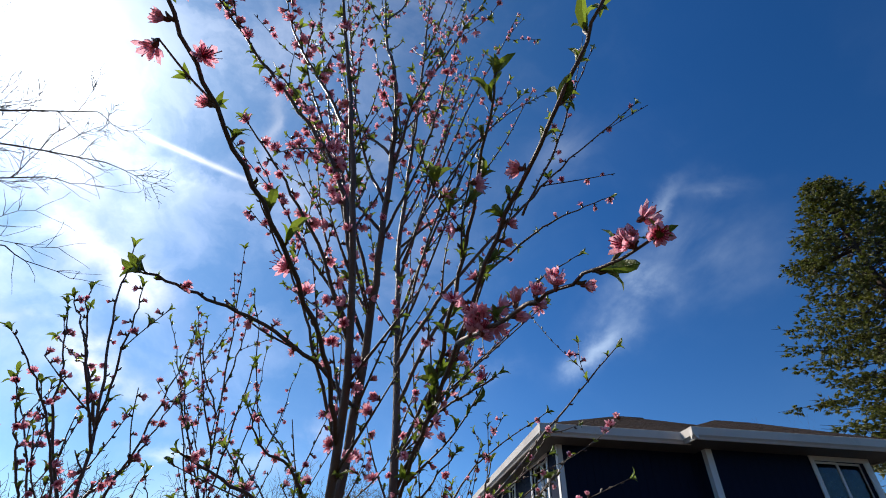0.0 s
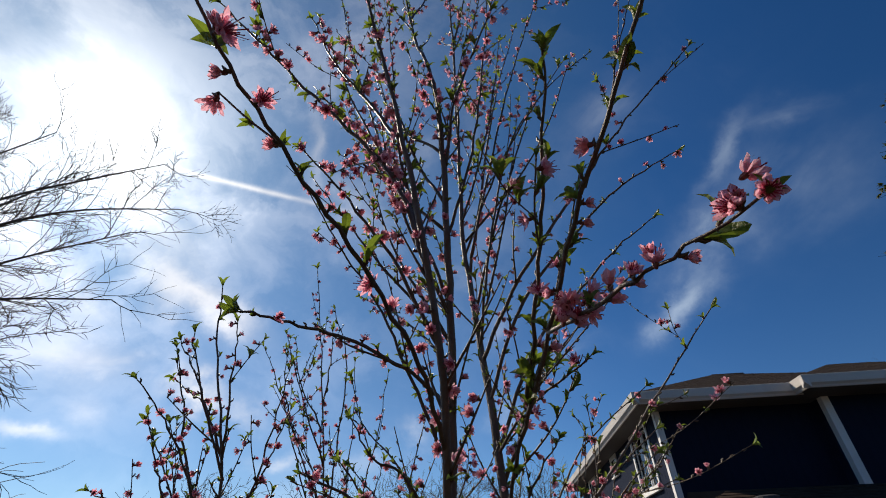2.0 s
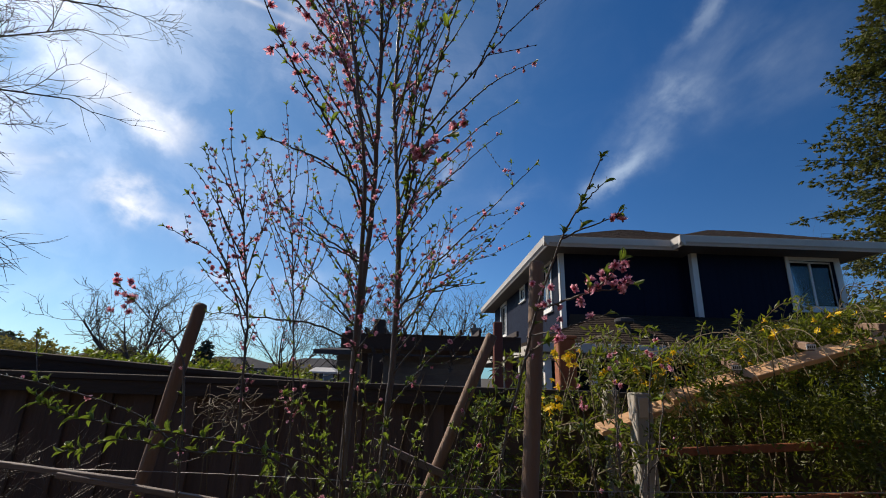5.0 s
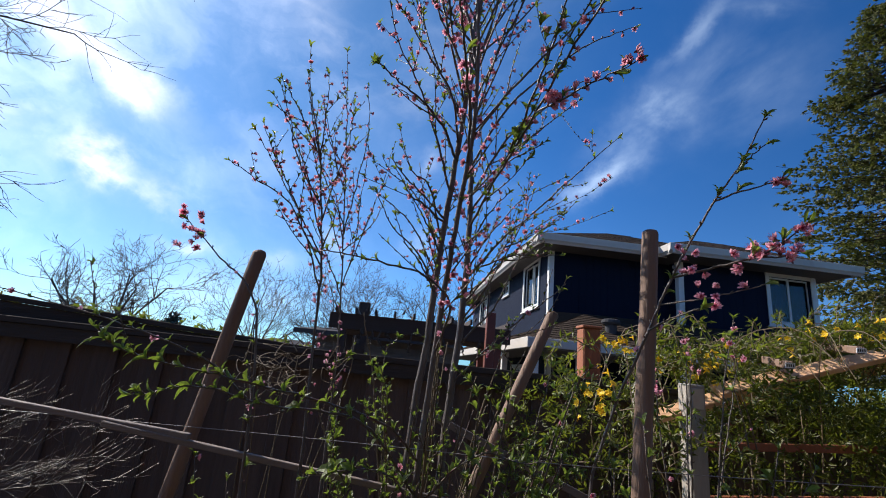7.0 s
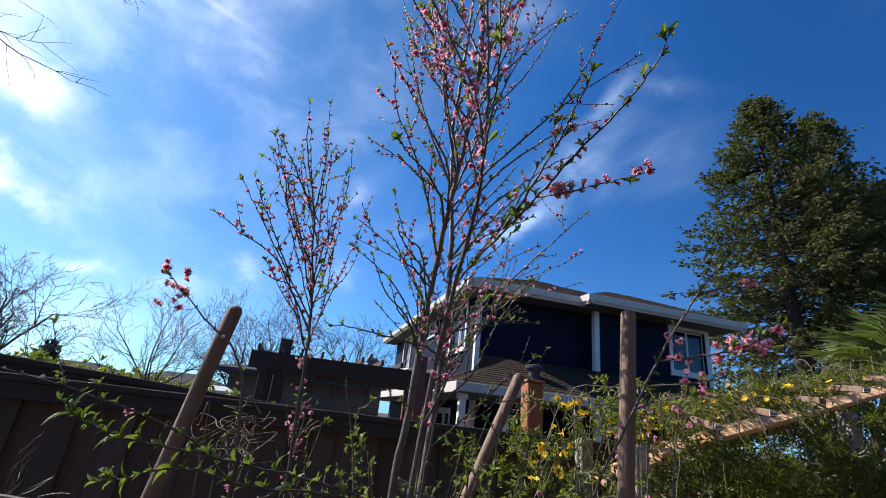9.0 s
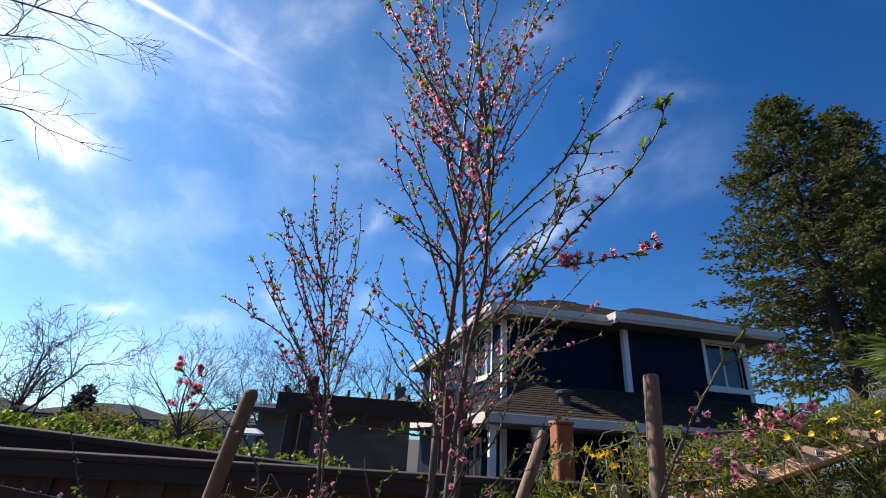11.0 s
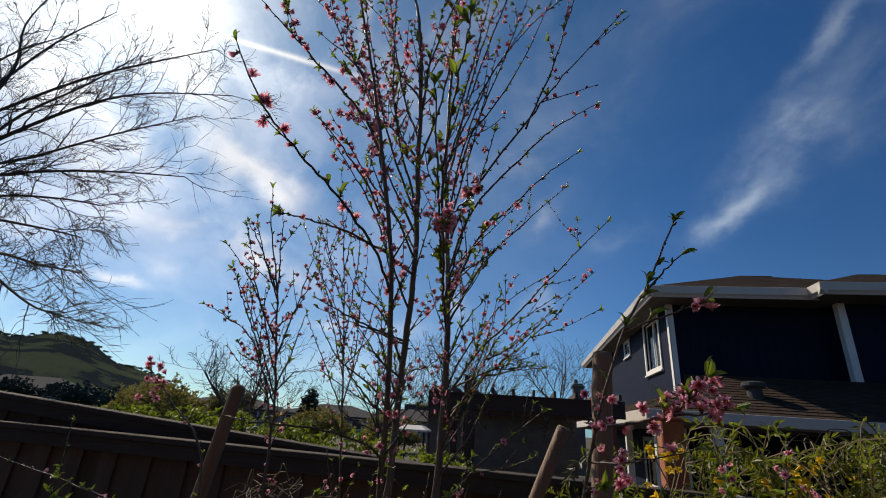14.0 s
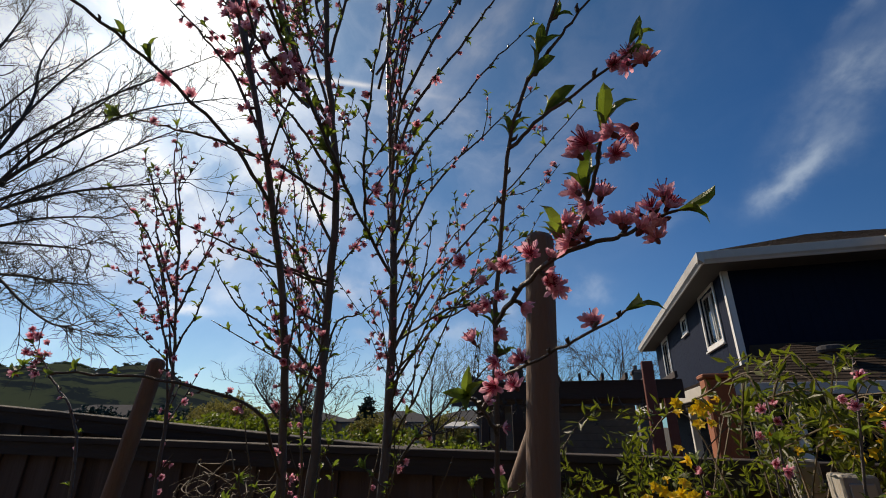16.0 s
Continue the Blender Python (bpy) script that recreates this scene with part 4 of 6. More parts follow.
# ---- the neighbour's pergola and grey house ----
def pergola():
    p = thing("pergola", (0.8, 9.6, 0), "dark brown wooden pergola with lantern hooks beyond the fence", "pergola")
    for y in (9.4, 11.2):
        g = Geo()
        g.beam((-1.0, y, 2.52), (2.62, y, 2.52), 0.09, 0.30)
        part("beam", g, DARKWOOD, p)
    for k in range(10):
        g = Geo()
        x = -0.85 + k * 0.37
        g.beam((x, 9.0, 2.71), (x, 11.6, 2.71), 0.045, 0.10)
        part("rafter", g, DARKWOOD, p)
    for k in range(4):
        g = Geo()
        x = -0.3 + k * 0.72
        g.tube(glide([(x, 9.3, 2.75), (x + 0.01, 9.3, 2.80), (x + 0.035, 9.3, 2.83)], 3), taper(7, 0.02, 0.012), 6)
        part("finial", g, DARKWOOD, p)
    for x, y, m in ((-0.72, 9.45, DARKWOOD), (2.38, 9.45, REDPOST), (-0.72, 11.15, DARKWOOD), (2.38, 11.15, REDPOST)):
        g = Geo()
        g.box((x - 0.07, y - 0.07, 0), (x + 0.07, y + 0.07, 2.38), bevel=0.008)
        part("post", g, m, p, "red-brown stained post")
    g = Geo()
    g.box((1.93, 8.43, 0), (2.09, 8.57, 2.86), bevel=0.008)
    part("post", g, REDPOST, p, "tall red-brown stained post")
    g = Geo()
    g.box((-0.85, 9.5, 2.36), (2.5, 11.1, 2.372))
    part("shade_cloth", g, DARKWOOD, p)
    # dry strands that hang from the front beam
    rng = random.Random(91)
    for k in range(11):
        x = rng.uniform(-0.6, 2.3)
        drop = rng.uniform(0.12, 0.42)
        g = Geo()
        line = glide([(x, 9.33, 2.40), (x + rng.uniform(-0.05, 0.05), 9.31, 2.38 - drop * 0.5), (x + rng.uniform(-0.12, 0.12), 9.32, 2.38 - drop)], 4)
        g.tube(line, taper(len(line), 0.014, 0.008), 5)
        for q in line[3:]:
            tuft(g, q, 0.07, rng, 4)
        part("dry_strand", g, GREYBARK, p)
    # stone chimney stub standing above the beams
    g = Geo()
    g.box((-0.72, 12.6, 0), (-0.42, 12.9, 3.35), bevel=0.02)
    part("flue", g, DARKWOOD, p)


pergola()


def grey_house():
    n = thing("grey_house", (1.0, 14.5, 0), "single-storey grey house with lap siding behind the pergola", "house")
    for k in range(13):
        g = Geo()
        z = 0.4 + k * 0.17
        m = Matrix.Translation((0, 14, z)) @ Matrix.Rotation(radians(-6), 4, "X")
        g.box((-1.9, 0, 0), (2.25, 0.03, 0.185), 0, m, 0.004)
        part("siding_board", g, GREYSIDE, n)
    g = Geo()
    g.box((-1.9, 14.06, 0), (2.2, 18, 2.65))
    part("wall", g, GREYSIDE, n)
    g = Geo()
    g.add([(-2.5, 13.5, 2.55), (2.3, 13.5, 2.55), (2.3, 18.5, 2.55), (-2.5, 18.5, 2.55), (-0.5, 16, 2.92), (1.5, 16, 2.92), (-2.5, 13.5, 2.42), (2.3, 13.5, 2.42)],
          [(0, 1, 5, 4), (1, 2, 5), (2, 3, 4, 5), (3, 0, 4), (6, 7, 1, 0)])
    part("roof", g, FARROOF, n)
    g = Geo()
    g.box((3.75, 29.6, 0), (4.35, 30.2, 5.0), bevel=0.03)
    g.box((3.68, 29.53, 4.75), (4.42, 30.27, 4.9), bevel=0.02)
    g.tube([(3.95, 29.9, 5.0), (3.95, 29.9, 5.25)], [0.12, 0.12], 10)
    part("chimney", g, GREYSIDE, n)


grey_house()

c = thing("garden_canopy", (-1.8, 12, 0), "small white-topped garden canopy beyond the fence", "canopy")
g = Geo()
g.add([(-2.15, 11.6, 1.92), (-1.45, 11.6, 1.92), (-1.45, 12.3, 1.92), (-2.15, 12.3, 1.92), (-2.0, 11.8, 2.02), (-1.6, 11.8, 2.02), (-1.6, 12.1, 2.02), (-2.0, 12.1, 2.02),
       (-2.15, 11.6, 1.88), (-1.45, 11.6, 1.88), (-1.45, 12.3, 1.88), (-2.15, 12.3, 1.88)],
      [(0, 1, 5, 4), (1, 2, 6, 5), (2, 3, 7, 6), (3, 0, 4, 7), (4, 5, 6, 7), (8, 9, 1, 0), (9, 10, 2, 1), (10, 11, 3, 2), (11, 8, 0, 3), (11, 10, 9, 8)])
part("canopy_top", g, WHITE, c)
for x, y in ((-2.1, 11.65), (-1.5, 11.65), (-1.5, 12.25), (-2.1, 12.25)):
    g = Geo()
    g.tube([(x, y, 0), (x, y, 1.9)], [0.025, 0.025], 8)
    part("leg", g, DARKWOOD, c)


# ---- fences ----
def fence(name, y, x0, x1, top, label, board=0.14, cap=True, low=0.0, lap=0.02, mats=(FENCE, RAIL)):
    """Upright boards, alternately front and back, under a cap rail; top: height as a function of x."""
    t = thing(name, ((x0 + x1) / 2, y, 0), label, "fence")
    rng = random.Random(int(y * 100))
    n = int((x1 - x0) / board)
    for k in range(n):
        a = x0 + k * board
        z = min(top(a), top(a + board)) - 0.02
        o = -lap if k % 2 else 0.0
        g = Geo()
        e = rng.uniform(-0.003, 0.003)
        wide = 0.018 if k % 2 == 0 else -0.002
        g.box((a - wide + e, y + o, low), (a + board + wide + e, y + o + 0.018, z - (0.05 if cap else rng.uniform(0, 0.012))), bevel=0.003)
        part("board", g, mats[0], t)
    if cap:
        for name2, dy0, dy1, dz0, dz1 in (("cap_rail", -0.075, 0.075, -0.036, 0.0), ("top_rail", -0.062, -0.024, -0.125, -0.0365), ("back_rail", 0.024, 0.062, -0.125, -0.0365)):
            g = Geo()
            vs = [(x, y + dy, top(x) + dz) for x in (x0, x1) for dy, dz in ((dy0, dz0), (dy1, dz0), (dy1, dz1 - 0.004), (dy1 - 0.004, dz1), (dy0 + 0.004, dz1), (dy0, dz1 - 0.004))]
            g.add(vs, [(i, (i + 1) % 6, 6 + (i + 1) % 6, 6 + i) for i in range(6)] + [(5, 4, 3, 2, 1, 0), (6, 7, 8, 9, 10, 11)])
            part(name2, g, mats[1], t, "weathered grey rail")
    k = x0
    while k < x1:
        g = Geo()
        g.box((k - 0.045, y + 0.02, 0), (k + 0.045, y + 0.11, top(k) - 0.04), bevel=0.006)
        part("post", g, mats[0], t)
        k += 2.4
    return t


fence("garden_fence", 3.4, -6.2, 9.4, lambda x: 1.806 - 0.012 * x, "dark weathered wooden board fence with a flat cap rail")
fence("neighbour_fence", 3.62, -6.4, 0.3, lambda x: 1.80 - 0.072 * x, "taller dark board fence standing behind the garden fence", 0.17, True)


# ---- stakes, wire, laths, trellis ----
def stake(top, foot, radius, seed):
    rng = random.Random(seed)
    a, b = Vector(foot), Vector(top)
    t = thing("wooden_stake", foot, "round peeled wooden tree stake, leaning, with a flat sawn top", "stake", "stakes round the peach trees")
    pts = [a.lerp(b, i / 9) + Vector((rng.uniform(-1, 1), rng.uniform(-1, 1), 0)) * 0.0025 for i in range(10)]
    d = (b - a).normalized()
    g = Geo()
    g.tube(pts + [b + d * 0.006], [radius * rng.uniform(0.96, 1.05) for _ in pts] + [radius * 0.9], 16)
    part("shaft", g, STAKE, t, smooth=True)
    g = Geo()
    g.tube([b + d * 0.004, b + d * 0.0075], [radius * 0.92, radius * 0.86], 16)
    part("sawn_end", g, STAKE_END, t)


stake((-0.312, 2.03, 2.115), (-0.66, 2.03, -0.05), 0.0265, 1)
stake((1.022, 1.58, 2.235), (0.88, 1.58, -0.05), 0.0262, 2)
stake((0.975, 2.33, 2.055), (0.07, 2.33, -0.05), 0.0262, 3)


def strung(name, pts, radius, mat, label, category):
    g = Geo()
    line = glide(pts, 8)
    g.tube(line, [radius] * len(line), 6)
    return lone(name, g, mat, label, category, smooth=True)


strung("training_wire", [(-2.4, 2.02, 1.50), (-0.5, 2.0, 1.485), (0.2, 1.9, 1.49), (0.99, 1.62, 1.52), (2.6, 1.5, 1.56)], 0.0013, WIRE, "thin galvanised training wire strung between the stakes", "wire")
for a, b, wide, high in (((-1.9, 1.9, 1.63), (-0.36, 1.87, 1.475), 0.022, 0.018), ((-0.62, 1.86, 1.495), (0.62, 1.9, 1.315), 0.022, 0.018), ((0.42, 2.285, 1.57), (1.3, 2.285, 1.215), 0.024, 0.03)):
    g = Geo()
    g.beam(a, b, wide, high, bevel=0.002)
    lone("wooden_lath", g, LATH, "thin grey wooden lath tied across the stakes", "lath", "laths tied to the stakes")


def leaflets(g, at, way, count, size, rng, slot=0):
    """A sprig: a short stalk with paired pointed leaflets."""
    way = way.normalized()
    side = way.cross(Vector((rng.uniform(-1, 1), rng.uniform(-1, 1), rng.uniform(-1, 1)))).normalized()
    up = side.cross(way)
    for k in range(count):
        s = (-1) ** k * side + way * rng.uniform(0.5, 1.0) + up * rng.uniform(-0.4, 0.6)
        s = way if k == count - 1 else s.normalized()
        p = at + way * size * 0.45 * (k // 2)
        wide = s.cross(up if abs(s.dot(up)) < 0.9 else side).normalized() * size * 0.15
        l = s * size * rng.uniform(0.75, 1.15)
        fold = s.cross(wide).normalized() * size * 0.07
        g.add([p, p + l * 0.45 + wide + fold, p + l, p + l * 0.45 - wide + fold, p + l * 0.5], [(0, 4, 1), (4, 2, 1), (0, 3, 4), (4, 3, 2)], slot)


def trellis():
    t = thing("trellis", (2.6, 2.6, 0), "weathered wooden vine trellis with sloping cedar beams and cross bars", "trellis")
    for x, y, top, m in ((1.77, 2.5, 1.80, POST), (3.6, 2.62, 2.15, POST), (1.9, 3.2, 1.8, POST)):
        g = Geo()
        g.box((x - 0.045, y - 0.045, -0.05), (x + 0.045, y + 0.045, top), bevel=0.006)
        p = part("post", g, m, t, "weathered grey square post")
        g = Geo()
        g.box((x - 0.03, y - 0.052, top - 0.12), (x + 0.03, y - 0.0455, top - 0.02), bevel=0.002)
        part("plate", g, METAL, p)
    g = Geo()
    g.beam((1.98, 2.60, 1.775), (4.4, 2.66, 2.44), 0.09, 0.034, roll=32)
    part("beam", g, CEDAR, t, "fresh orange cedar beam")
    g = Geo()
    g.beam((1.56, 2.54, 1.61), (1.96, 2.57, 1.742), 0.075, 0.03, roll=32)
    part("beam_end", g, CEDAR, t, "fresh orange cedar beam")
    g = Geo()
    g.beam((1.95, 3.05, 1.60), (4.5, 3.1, 2.30), 0.042, 0.085)
    part("beam", g, CEDAR, t, "fresh orange cedar beam")
    for k in range(6):
        x = 2.28 + 0.42 * k
        z = 1.868 + (x - 2.28) * 0.2745
        g = Geo()
        a, b = Vector((x - 0.02, 2.42, z + 0.07)), Vector((x + 0.16, 2.78, z + 0.12))
        g.beam(a, b, 0.036, 0.04)
        bar = part("cross_bar", g, STAKE, t, "weathered cross bar with a white end tag")
        if k in (0, 1, 3):
            d = (b - a).normalized()
            m = Matrix.Translation(a - d * 0.004) @ d.to_track_quat("Y", "Z").to_matrix().to_4x4()
            g = Geo()
            g.box((-0.021, -0.003, -0.013), (0.021, 0.0015, 0.013), 0, m)
            tag = part("tag", g, TAG, bar, "small white stapled tag")
            g = Geo()
            for r in range(4):
                g.box((-0.016 + 0.009 * r, -0.0042, -0.007), (-0.011 + 0.009 * r, -0.0031, 0.007), 0, m)
            part("print_bars", g, INK, tag)
    for z in (1.25, 1.5):
        g = Geo()
        g.beam((1.8, 2.56, z), (4.3, 2.66, z + 0.12), 0.025, 0.04)
        part("slat", g, RUST, t)


trellis()

# a red-brown post by the fence
g = Geo()
g.box((1.70, 3.66, -0.05), (1.84, 3.79, 2.17), bevel=0.008)
p = thing("fence_post", (1.77, 3.72, 0), "red-brown square wooden post standing behind the fence", "post")
part("shaft", g, RUST, p)
g = Geo()
g.box((1.69, 3.65, 2.1705), (1.85, 3.80, 2.195), bevel=0.006)
part("post_cap", g, RUST, p)


def vine():
    rng = random.Random(41)
    v = thing("jasmine_vine", (2.7, 2.7, 0), "dense evergreen jasmine vine with yellow flowers over the trellis", "vine")
    top = lambda x: 1.93 + max(0.0, x - 2.0) * 0.24 - max(0.0, 1.35 - x) * 0.7
    stems = Geo()
    for k in range(46):
        x = rng.uniform(1.5, 4.3)
        y = rng.uniform(2.45, 3.15)
        pts = [Vector((x, y, 0.0))]
        h = top(x) + rng.uniform(0.0, 0.12)
        for i in range(4):
            pts.append(Vector((x + rng.uniform(-0.15, 0.15), y + rng.uniform(-0.12, 0.12), h * (i + 1) / 4)))
        a = rng.uniform(0, 2 * math.pi)
        pts.append(pts[-1] + Vector((math.cos(a) * 0.2, math.sin(a) * 0.2 - 0.08, rng.uniform(-0.1, 0.1))))
        pts.append(pts[-1] + Vector((math.cos(a) * 0.12, math.sin(a) * 0.12 - 0.06, rng.uniform(-0.3, -0.1))))
        line = glide(pts, 4)
        stems.tube(line, taper(len(line), 0.006, 0.0018), 4, cap=False)
    # long arching shoots at the free end
    shoots = []
    for k in range(62):
        x = rng.uniform(1.15, 2.0) if k < 32 else rng.uniform(2.0, 3.6)
        back = x > 1.7
        s = Vector((x, rng.uniform(2.72, 3.0) if back else rng.uniform(2.4, 2.75), top(x) + (rng.uniform(-0.12, 0.06) if back else rng.uniform(-0.6, 0.08))))
        a = rng.uniform(-2.6, -0.6)
        e = s + Vector((math.cos(a) * 0.28, math.sin(a) * 0.22, rng.uniform(0.02, 0.2)))
        f = e + Vector((math.cos(a) * 0.18, math.sin(a) * 0.12, rng.uniform(-0.3, 0.0)))
        line = glide([s, e, f], 6)
        stems.tube(line, taper(len(line), 0.0035, 0.0012), 4, cap=False)
        shoots.append(line)
    part("stem_tangle", stems, VINESTEM, v, kind="stuff")
    g = Geo()
    for line in shoots:
        for q, r in zip(line, line[1:]):
            leaflets(g, q, (r - q) + Vector((rng.uniform(-1, 1), rng.uniform(-1, 1), rng.uniform(-1, 1))) * 0.03, 3, 0.05, rng)
    made = 0
    while made < 5400:
        x = rng.uniform(1.15, 4.6)
        behind = rng.random() < 0.45
        beam = 1.775 + (x - 1.98) * 0.2745
        y = rng.uniform(2.70, 3.2) if behind else rng.gauss(2.55, 0.1)
        z = top(x) + 0.06 - abs(rng.gauss(0, 0.22)) if behind else beam - 0.09 - abs(rng.gauss(0, 0.5))
        if z < 0.3 or y < 2.2 or (x < 1.75 and rng.random() < 0.82) or (not behind and x < 2.75 and z < beam - 0.16 and rng.random() < 0.78):
            continue
        if noise.noise(Vector((x * 3.3, y * 3.3, z * 3.3))) < ((0.03 if x < 2.6 else -0.3) if behind else -0.03):
            continue
        way = Vector((rng.uniform(-1, 1), rng.uniform(-1.2, 0.5), rng.uniform(-0.8, 0.9)))
        leaflets(g, Vector((x, y, z)), way, 5, rng.uniform(0.026, 0.056), rng)
        made += 1
    for _ in range(420):
        x = rng.uniform(1.6, 3.9)
        p = Vector((x, rng.gauss(2.5, 0.06), 1.775 + (x - 1.98) * 0.2745 + rng.gauss(0.05, 0.09)))
        if noise.noise(p * 2.6 + Vector((5, 0, 0))) > 0.08:
            leaflets(g, p, Vector((rng.uniform(-1, 1), rng.uniform(-1.2, 0.2), rng.uniform(-0.6, 1))), 5, rng.uniform(0.035, 0.06), rng)
    for _ in range(900):
        x = rng.uniform(2.8, 4.8)
        leaflets(g, Vector((x, rng.gauss(3.0, 0.1), rng.uniform(1.5, 2.0 + 0.12 * (x - 2.8)))), Vector((rng.uniform(-1, 1), rng.uniform(-1, 0.4), rng.uniform(-0.6, 1))), 5, rng.uniform(0.035, 0.055), rng)
    # a hedge-like mass along the fence behind
    for _ in range(1500):
        x = rng.uniform(0.9, 5.0)
        p = Vector((x, rng.gauss(3.1, 0.14), rng.uniform(1.1, 1.75 + 0.1 * max(x - 1.8, 0))))
        leaflets(g, p, Vector((rng.uniform(-1, 1), rng.uniform(-1, 0.4), rng.uniform(-0.6, 1))), 5, rng.uniform(0.03, 0.05), rng)
    part("leaves", g, VINE, v, "small dark green pinnate leaves", kind="stuff")
    f = Geo()
    for k in range(6):
        a = k * math.pi / 3
        o, s = Vector((math.cos(a), math.sin(a), 0)), Vector((-math.sin(a), math.cos(a), 0)) * 0.007
        f.add([(0, 0, 0), o * 0.009 + s + Vector((0, 0, 0.005)), o * 0.017 + Vector((0, 0, 0.003)), o * 0.009 - s + Vector((0, 0, 0.005))], [(0, 1, 2, 3)])
    f.tube([(0, 0, -0.016), (0, 0, -0.004), (0, 0, 0.002)], [0.0015, 0.003, 0.004], 6)
    flower = f.mesh("flower", YELLOW)
    for k in range(90):
        x0, z0, wide = rng.choice([(1.44, 0.03, 0.05), (1.96, 0.0, 0.09), (1.30, -0.2, 0.06), (2.45, 0.02, 0.12), (2.85, 0.04, 0.14), (3.3, 0.03, 0.2), (1.7, -0.03, 0.2)])
        x = rng.gauss(x0, wide)
        ob = part("flower", flower, None, v)
        turn = Euler((rng.uniform(0.2, 1.6), rng.uniform(-0.6, 0.6), rng.uniform(-1.2, 1.2)))
        ob.matrix_basis = Matrix.LocRotScale((x, rng.uniform(2.45, 2.75), top(x) + z0 + rng.gauss(0, 0.045)), turn, Vector((1, 1, 1)) * rng.uniform(1.0, 1.5))


vine()


def fan_palm():
    rng = random.Random(51)
    hub = Vector((11.6, 6.2, 3.3))
    t = thing("fan_palm", (11.6, 6.2, 0), "fan palm with long stiff green leaf blades", "palm")
    g = Geo()
    pts = [Vector((11.6, 6.2, z)) for z in (0, 0.8, 1.6, 2.5, 3.35)]
    g.tube(pts, [0.2, 0.17, 0.18, 0.17, 0.13], 12)
    part("trunk", g, TRUNK, t, smooth=True)
    for k in range(15):
        a = k * 2.399
        el = rng.uniform(0.15, 1.1)
        d = Vector((math.cos(a) * math.cos(el), math.sin(a) * math.cos(el), math.sin(el)))
        if k == 0:
            d = Vector((-0.75, -0.1, 0.62))
        if k == 1:
            d = Vector((-0.9, 0.15, 0.32))
        base = hub + d * rng.uniform(1.0, 1.4)
        g = Geo()
        g.tube(glide([hub, hub.lerp(base, 0.5) + Vector((0, 0, 0.04)), base], 3), taper(7, 0.02, 0.012), 5)
        side = d.cross(Vector((0, 0, 1))).normalized()
        up = side.cross(d)
        for b in range(34):
            f = radians(-125 + 250 * b / 33)
            w_ = (d * math.cos(f) + side * math.sin(f)).normalized()
            l = rng.uniform(0.95, 1.2) * (1 - 0.25 * abs(f) / 2.2)
            tip = base + w_ * l + Vector((0, 0, -0.16 * l * rng.uniform(0.6, 1.8)))
            mid = base + w_ * l * 0.55 + up * 0.03
            s = w_.cross(up).normalized() * 0.02
            g.add([base, mid + s, tip, mid - s, base + w_ * l * 0.5 - up * 0.012], [(0, 4, 1), (4, 2, 1), (0, 3, 4), (4, 3, 2)])
        part("frond", g, PALM, t)


fan_palm()


# ---- peach trees ----
def blossom_mesh(seed, openness, petals=6):
    """A pink blossom: cupped petals, a heart of stamens, a dark calyx; it opens along +z."""
    rng = random.Random(seed)
    g = Geo()
    for ring, (count, size) in enumerate(((petals + 1, 0.0178), (petals, 0.0152))):
        for k in range(count):
            a = 2 * math.pi * (k + 0.5 * ring) / count + rng.uniform(-0.15, 0.15)
            o, s = Vector((math.cos(a), math.sin(a), 0)), Vector((-math.sin(a), math.cos(a), 0))
            lift = 1.0 - openness * rng.uniform(0.75, 1.1) + 0.25 * ring
            size_ = size * rng.uniform(0.72, 1.22)
            along = (o * (1.05 - 0.7 * lift) + Vector((0, 0, 0.25 + lift))).normalized()
            dip = along.cross(s).normalized() * -0.0022
            w_ = s * size_ * rng.uniform(0.19, 0.25)
            p0 = o * 0.002
            g.add([p0, p0 + along * size_ * 0.4 + w_ * 0.85 - dip, p0 + along * size_ * 0.8 + w_ - dip * 0.4, p0 + along * size_ * 1.02, p0 + along * size_ * 0.8 - w_ - dip * 0.4,
                   p0 + along * size_ * 0.4 - w_ * 0.85 - dip, p0 + along * size_ * 0.5 + dip],
                  [(1, 2, 6), (2, 3, 6), (3, 4, 6), (4, 5, 6)], 0)
            o_ = len(g.v)
            g.f += [(o_ - 7, o_ - 6, o_ - 1), (o_ - 2, o_ - 7, o_ - 1)]
            g.m += [3, 3]
    for k in range(14):
        a = 2.4 * k
        d = Vector((math.cos(a) * 0.55, math.sin(a) * 0.55, 1)).normalized() * (0.015 + 0.004 * (k % 3)) * (0.6 + 0.5 * openness)
        s = Vector((-math.sin(a), math.cos(a), 0)) * 0.0006
        g.add([-s, s, d + s, d - s], [(0, 1, 2, 3)], 1)
        g.add([d - s * 2, d + s * 2, d + Vector((0, 0, 0.002))], [(0, 1, 2)], 1)
    g.tube([(0, 0, -0.007), (0, 0, -0.004), (0, 0, 0.001)], [0.0012, 0.0032, 0.0036], 6, 2)
    return g, g.mesh("blossom", [PETAL, HEART, CALYX, ROSE])


